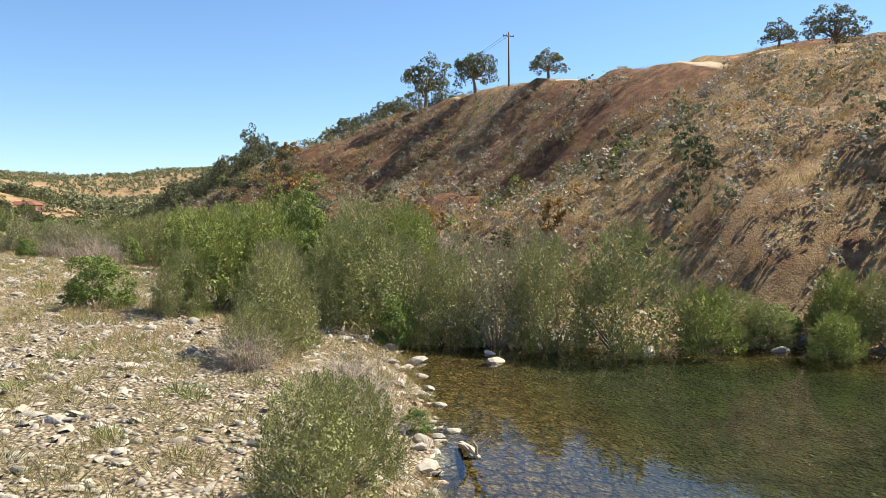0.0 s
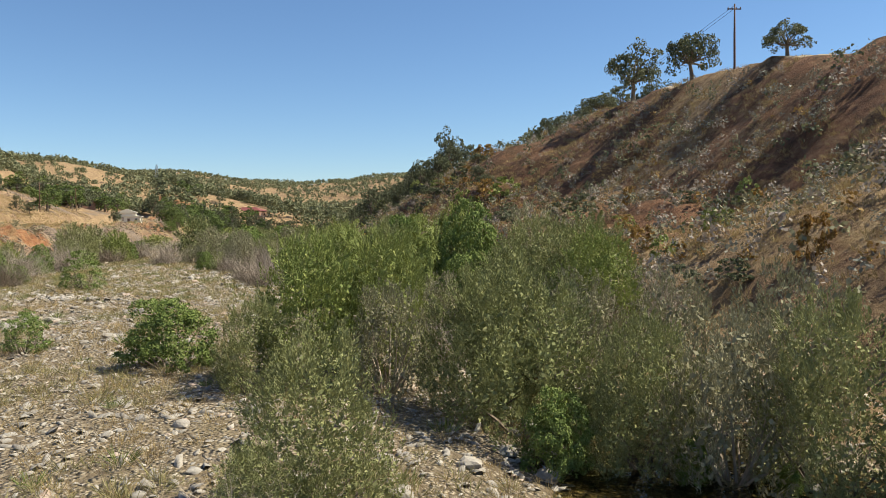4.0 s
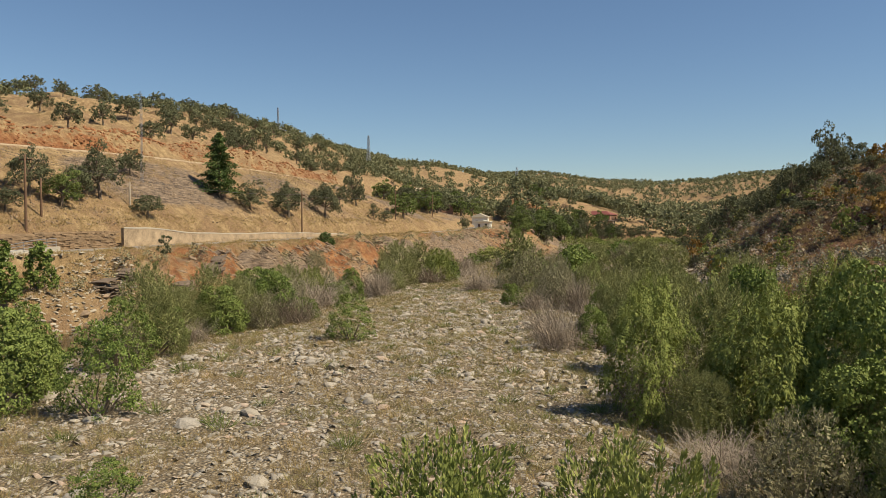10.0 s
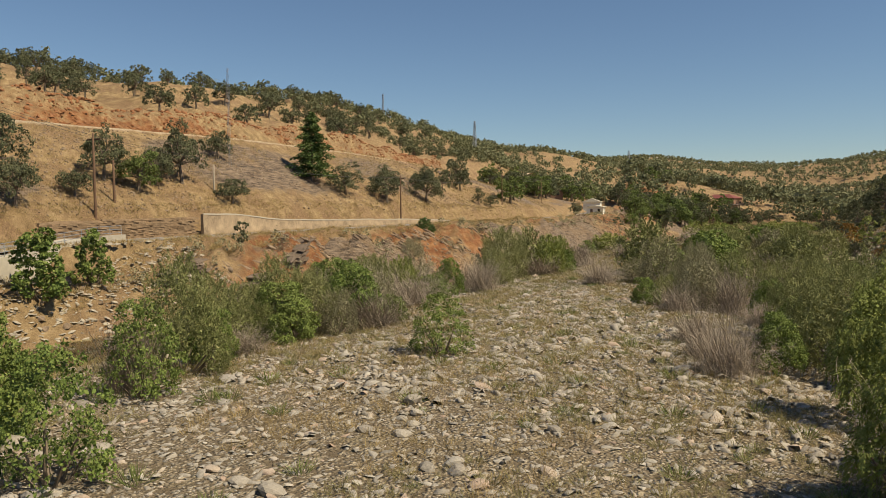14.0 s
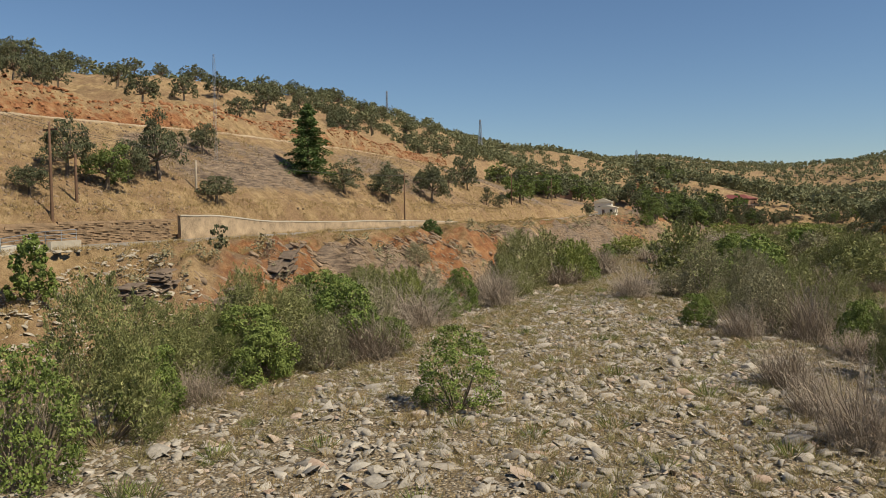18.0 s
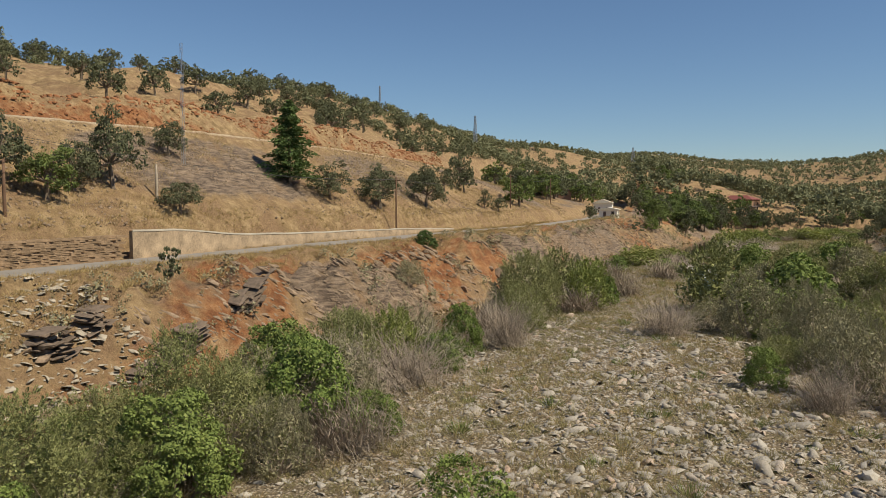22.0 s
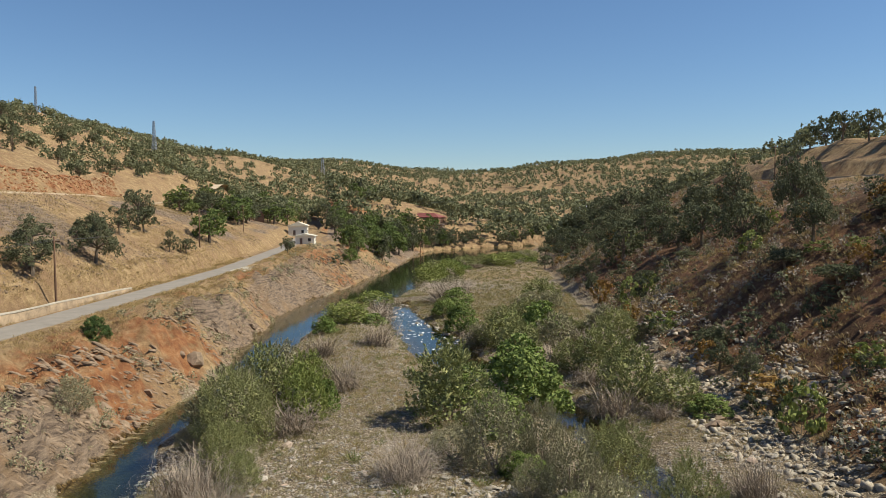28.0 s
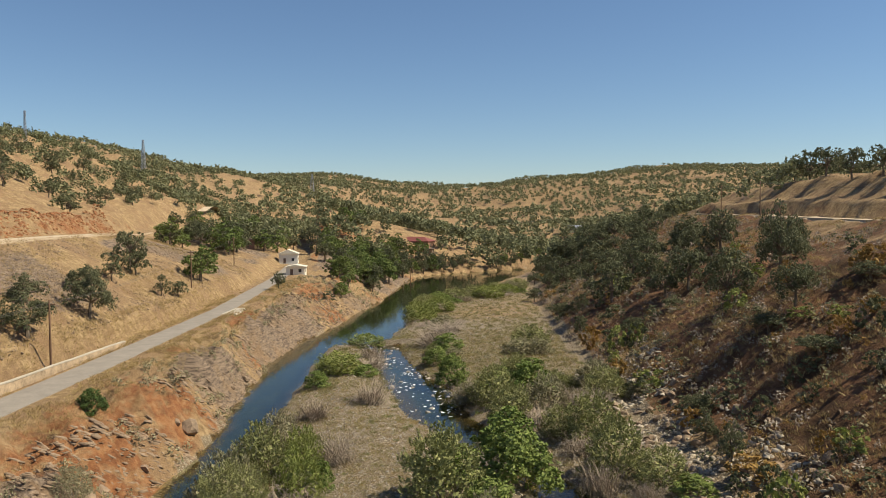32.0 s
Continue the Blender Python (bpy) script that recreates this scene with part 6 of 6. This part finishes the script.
# larger single stones
pts = []
ground = bpy.data.objects["ground"]
while len(pts) < 280:
    u, v = _s.uniform(4, 150), _s.uniform(-40, 12)
    if on_bar(u, v):
        pts.append((u, v))
for u, v in pts:
    s = _s.uniform(0.38, 0.8) if _s.rand() < 0.8 else _s.uniform(0.7, 1.1)
    ob = new("cobble", ROCKS[_s.randint(8)])
    ob.matrix_basis = Matrix.Translation(place(u, v, 0.08 * s)) @ Euler((_s.uniform(-0.3, 0.3), _s.uniform(-0.3, 0.3), _s.uniform(0, 6.28))).to_matrix().to_4x4() @ Matrix.Diagonal((s, s, s * _s.uniform(0.7, 1.0), 1))
    ob.parent = ground


pts, sz = sow(240, (112, 215), (-70, -44), bluffs, 0.4, 1.1, 2.0)
for (u, v), s in zip(pts, sz):
    ob = new("rock", CRAGS[_s.randint(6)])
    ob.matrix_basis = Matrix.Translation(place(u, v, -0.12 * s)) @ Euler((0.5 + _s.uniform(-0.2, 0.2), 0.35 + _s.uniform(-0.2, 0.2), 1.1 + _s.uniform(-0.3, 0.3))).to_matrix().to_4x4() @ Matrix.Diagonal((s * 1.7, s * 0.8, s * 0.8, 1))
    ob.parent = ground


def boulder(u, v, s, label="pale rounded boulder standing in shallow water", group="boulders in the water", dz=0.0, shapes=None):
    ob = new("boulder", (shapes or ROCKS)[_s.randint(6)])
    x, y = xy(u, v)
    z = max(ground_z(u, v), -0.15 * s)
    ob.matrix_basis = Matrix.Translation((x, y, z + 0.12 * s + dz)) @ Euler((_s.uniform(-0.3, 0.3), _s.uniform(-0.3, 0.3), _s.uniform(0, 6.28))).to_matrix().to_4x4() @ Matrix.Diagonal((s, s, s * 0.9, 1))
    return tagged(ob, label, "boulder", group)


for u, v, s in ((40.8, 11.2, 1.0), (39.2, 14.3, 0.9), (41.2, 14.9, 0.6), (38.6, 21.7, 0.9), (42.3, 18.0, 0.5), (44.1, 11.0, 0.8), (46.0, 11.6, 0.8), (29.6, 6.9, 0.6), (29.4, 8.0, 0.5), (29.9, 8.6, 0.5), (27.5, 8.3, 0.4), (33.0, 9.4, 0.5), (35.4, 9.9, 0.5), (36.5, 27.2, 0.8), (34.6, 29.4, 0.8), (32.8, 31.2, 0.7), (45.6, 10.2, 0.7), (47.0, 12.0, 0.6)):
    boulder(u, v, s)
for k in range(34):
    u = _s.uniform(24, 55)
    e = float(creek_c(u) - creek_w(u)) if _s.rand() < 0.65 else float(creek_c(u) + creek_w(u))
    boulder(u, e + _s.uniform(-0.9, 0.9), _s.uniform(0.3, 0.8), "pale stone at the water's edge", "stones along the water")
for k in range(90):
    u = _s.uniform(152, 200)
    v = float(toe_v(u)) + _s.uniform(-4, 9)
    boulder(u, v, _s.uniform(0.7, 2.0), "angular grey boulder at the foot of the slope", "boulders at the foot of the slope", -0.15, CRAGS)
for k in range(46):
    u = _s.uniform(190, 262)
    v = float(creek_c(u)) + _s.uniform(-1, 1) * float(creek_w(u))
    boulder(u, v, _s.uniform(0.4, 0.9), "pale stone breaking the riffle", "stones in the riffle")
for k in range(60):
    u = _s.uniform(74, 112)
    v = float(river_l(u)) + _s.uniform(-4.5, 0.5)
    boulder(u, v, _s.uniform(0.5, 1.3), "angular riprap block on the bank", "riprap blocks", -0.1, CRAGS)
boulder(176.0, -55.4, 3.6, "large slabby grey rock on the river bank", "", -0.2, CRAGS)
for k in range(26):
    u = _s.uniform(120, 250)
    boulder(u, float(river_l(u)) - _s.uniform(0.2, 4.0), _s.uniform(0.8, 2.2), "dark jagged rock on the river bluff", "rocks on the bluff", -0.3, CRAGS)


def tufts(name, pts, sizes, mat, blades, seed, label, lean=0.6, width=0.035):
    rng = np.random.RandomState(seed)
    zs = height(np.array([p[0] for p in pts]), np.array([p[1] for p in pts]))
    xs, ys = xy(np.array([p[0] for p in pts]), np.array([p[1] for p in pts]))
    base = np.repeat(np.stack([xs, ys, zs], 1), blades, 0)
    s = np.repeat(np.array(sizes), blades)[:, None]
    n = len(base)
    a = rng.uniform(0, 2 * math.pi, n)
    r = np.sqrt(rng.rand(n))
    out = np.stack([np.cos(a) * r, np.sin(a) * r, np.zeros(n)], 1)
    along = out * lean + [0, 0, 0.8] + 0.3 * rng.normal(size=(n, 3))
    along /= np.linalg.norm(along, axis=1)[:, None]
    pos = base + out * s * 0.45 + along * s * 0.42
    v, q = leaves(pos, along, 1.0, width, rng, out + [0, 0, 0.7])
    v = v.reshape(-1, 4, 3)
    c = v.mean(1, keepdims=True)
    v = (c + (v - c) * s[:, None, :]).reshape(-1, 3)
    me = mesh_from(name, v, q, mat)
    return tagged(new(name, me), label, "grass", kind="stuff")


F_HERBGREEN = foliage_material("fresh_herb_leaves", (0.12, 0.15, 0.045), (0.2, 0.235, 0.075), (0.28, 0.27, 0.11), 0.3)
F_HERB = foliage_material("herb_leaves", (0.19, 0.175, 0.075), (0.29, 0.255, 0.115), (0.37, 0.3, 0.155), 0.3)
tufts("dry_grass", *sow(12000, (2, 265), (-50, 14), lambda u, v: on_bar(u, v) & (vnoise(u, v, 9) > 0.3), 0.32, 0.72), F_STRAW, 30, 41, "straw-coloured grass tufts between the cobbles", 0.75, 0.018)
tufts("grey_herbs", *sow(15000, (2, 265), (-50, 14), lambda u, v: on_bar(u, v) & (vnoise(u, v, 16) * 0.6 + vnoise(u, v, 5) * 0.5 > 0.38), 0.28, 0.62), F_HERB, 30, 42, "grey-green low herbs growing between cobbles", 1.1, 0.034)
tufts("grey_herbs", *sow(2600, (200, 350), (-56, -6), on_bar, 0.4, 0.95), F_HERB, 24, 48, "grey-green low herbs dotting the far gravel bar", 1.1, 0.06)
tufts("green_herbs", *sow(420, (4, 230), (-46, 12), on_bar, 0.3, 0.9), F_HERBGREEN, 60, 43, "fresh green herb clumps on the gravel bar", 1.0, 0.035)
tufts("bank_grass", *sow(9500, (60, 330), (-90, -50), lambda u, v: (np.abs(v - road_v(u) - 1.0) < 9.5) & (vnoise(u, v, 7) > 0.3) & (np.abs(v - road_v(u)) > 2.8), 0.3, 0.7), F_STRAW, 14, 44, "dry golden grass along the road verge", 0.7, 0.055)

tufts("slope_grass", *sow(9000, (60, 330), (-130, -66), lambda u, v: (v < road_v(u) - 5) & (v > up_v(u) + 4) & (vnoise(u, v, 14) > 0.35), 0.3, 0.8), F_STRAW, 7, 45, "dry golden grass on the slope above the road", 0.6, 0.06)

tufts("hillside_grass", *sow(11000, (4, 135), (8, 72), lambda u, v: (v > toe_v(u) + 1) & (v < top_v(u) + 3) & (vnoise(u, v, 20) * 0.7 + vnoise(u, v, 5) * 0.4 > 0.42), 0.25, 0.7), F_STRAW, 16, 46, "dry tan grass on the steep slope above the pool", 0.8, 0.045)
tufts("hillside_grass", *sow(11000, (135, 430), (-8, 62), lambda u, v: (v > toe_v(u) + 3) & (v < top_v(u) + 6) & (vnoise(u, v, 20) * 0.7 + vnoise(u, v, 5) * 0.4 > 0.5), 0.35, 0.9), F_STRAW, 10, 47, "dry tan grass on the steep slope down the valley", 0.8, 0.09)


def driftwood(u0, v0, u1, v1):
    """A bleached log with broken branches, half in the water."""
    root = new("driftwood_log")
    a, b = Vector((*xy(u0, v0), 0.05)), Vector((*xy(u1, v1), 0.42))
    d = b - a
    rest = [(a, b, 0.11)]
    for t, side, up, ln in ((0.25, 0.5, 0.5, 0.9), (0.5, -0.6, 0.4, 0.8), (0.7, 0.5, 0.7, 0.7), (0.85, -0.3, 0.8, 0.6)):
        s = a + d * t
        rest.append((s, s + Vector((-d.y, d.x, 0)).normalized() * side * ln + Vector((0, 0, up * ln)) + d.normalized() * 0.4, 0.045))
    for k, (p, q, r) in enumerate(rest):
        mid = (p + q) / 2 + Vector((0.05, -0.04, 0.06))
        v_, f_ = tube([p, mid, q], [r, r * 0.8, r * 0.35], 7)
        part_mesh("branch" if k else "trunk", mesh_from("branch", v_, f_, M_DRIFT), root)
    return tagged(root, "bleached driftwood log with broken branches in the shallows", "log")


M_DRIFT = plain("bleached_wood", (0.4, 0.34, 0.28), 0.85, 0, 0.3, 4.0, 0.01)
driftwood(28.4, 8.3, 26.0, 7.8)
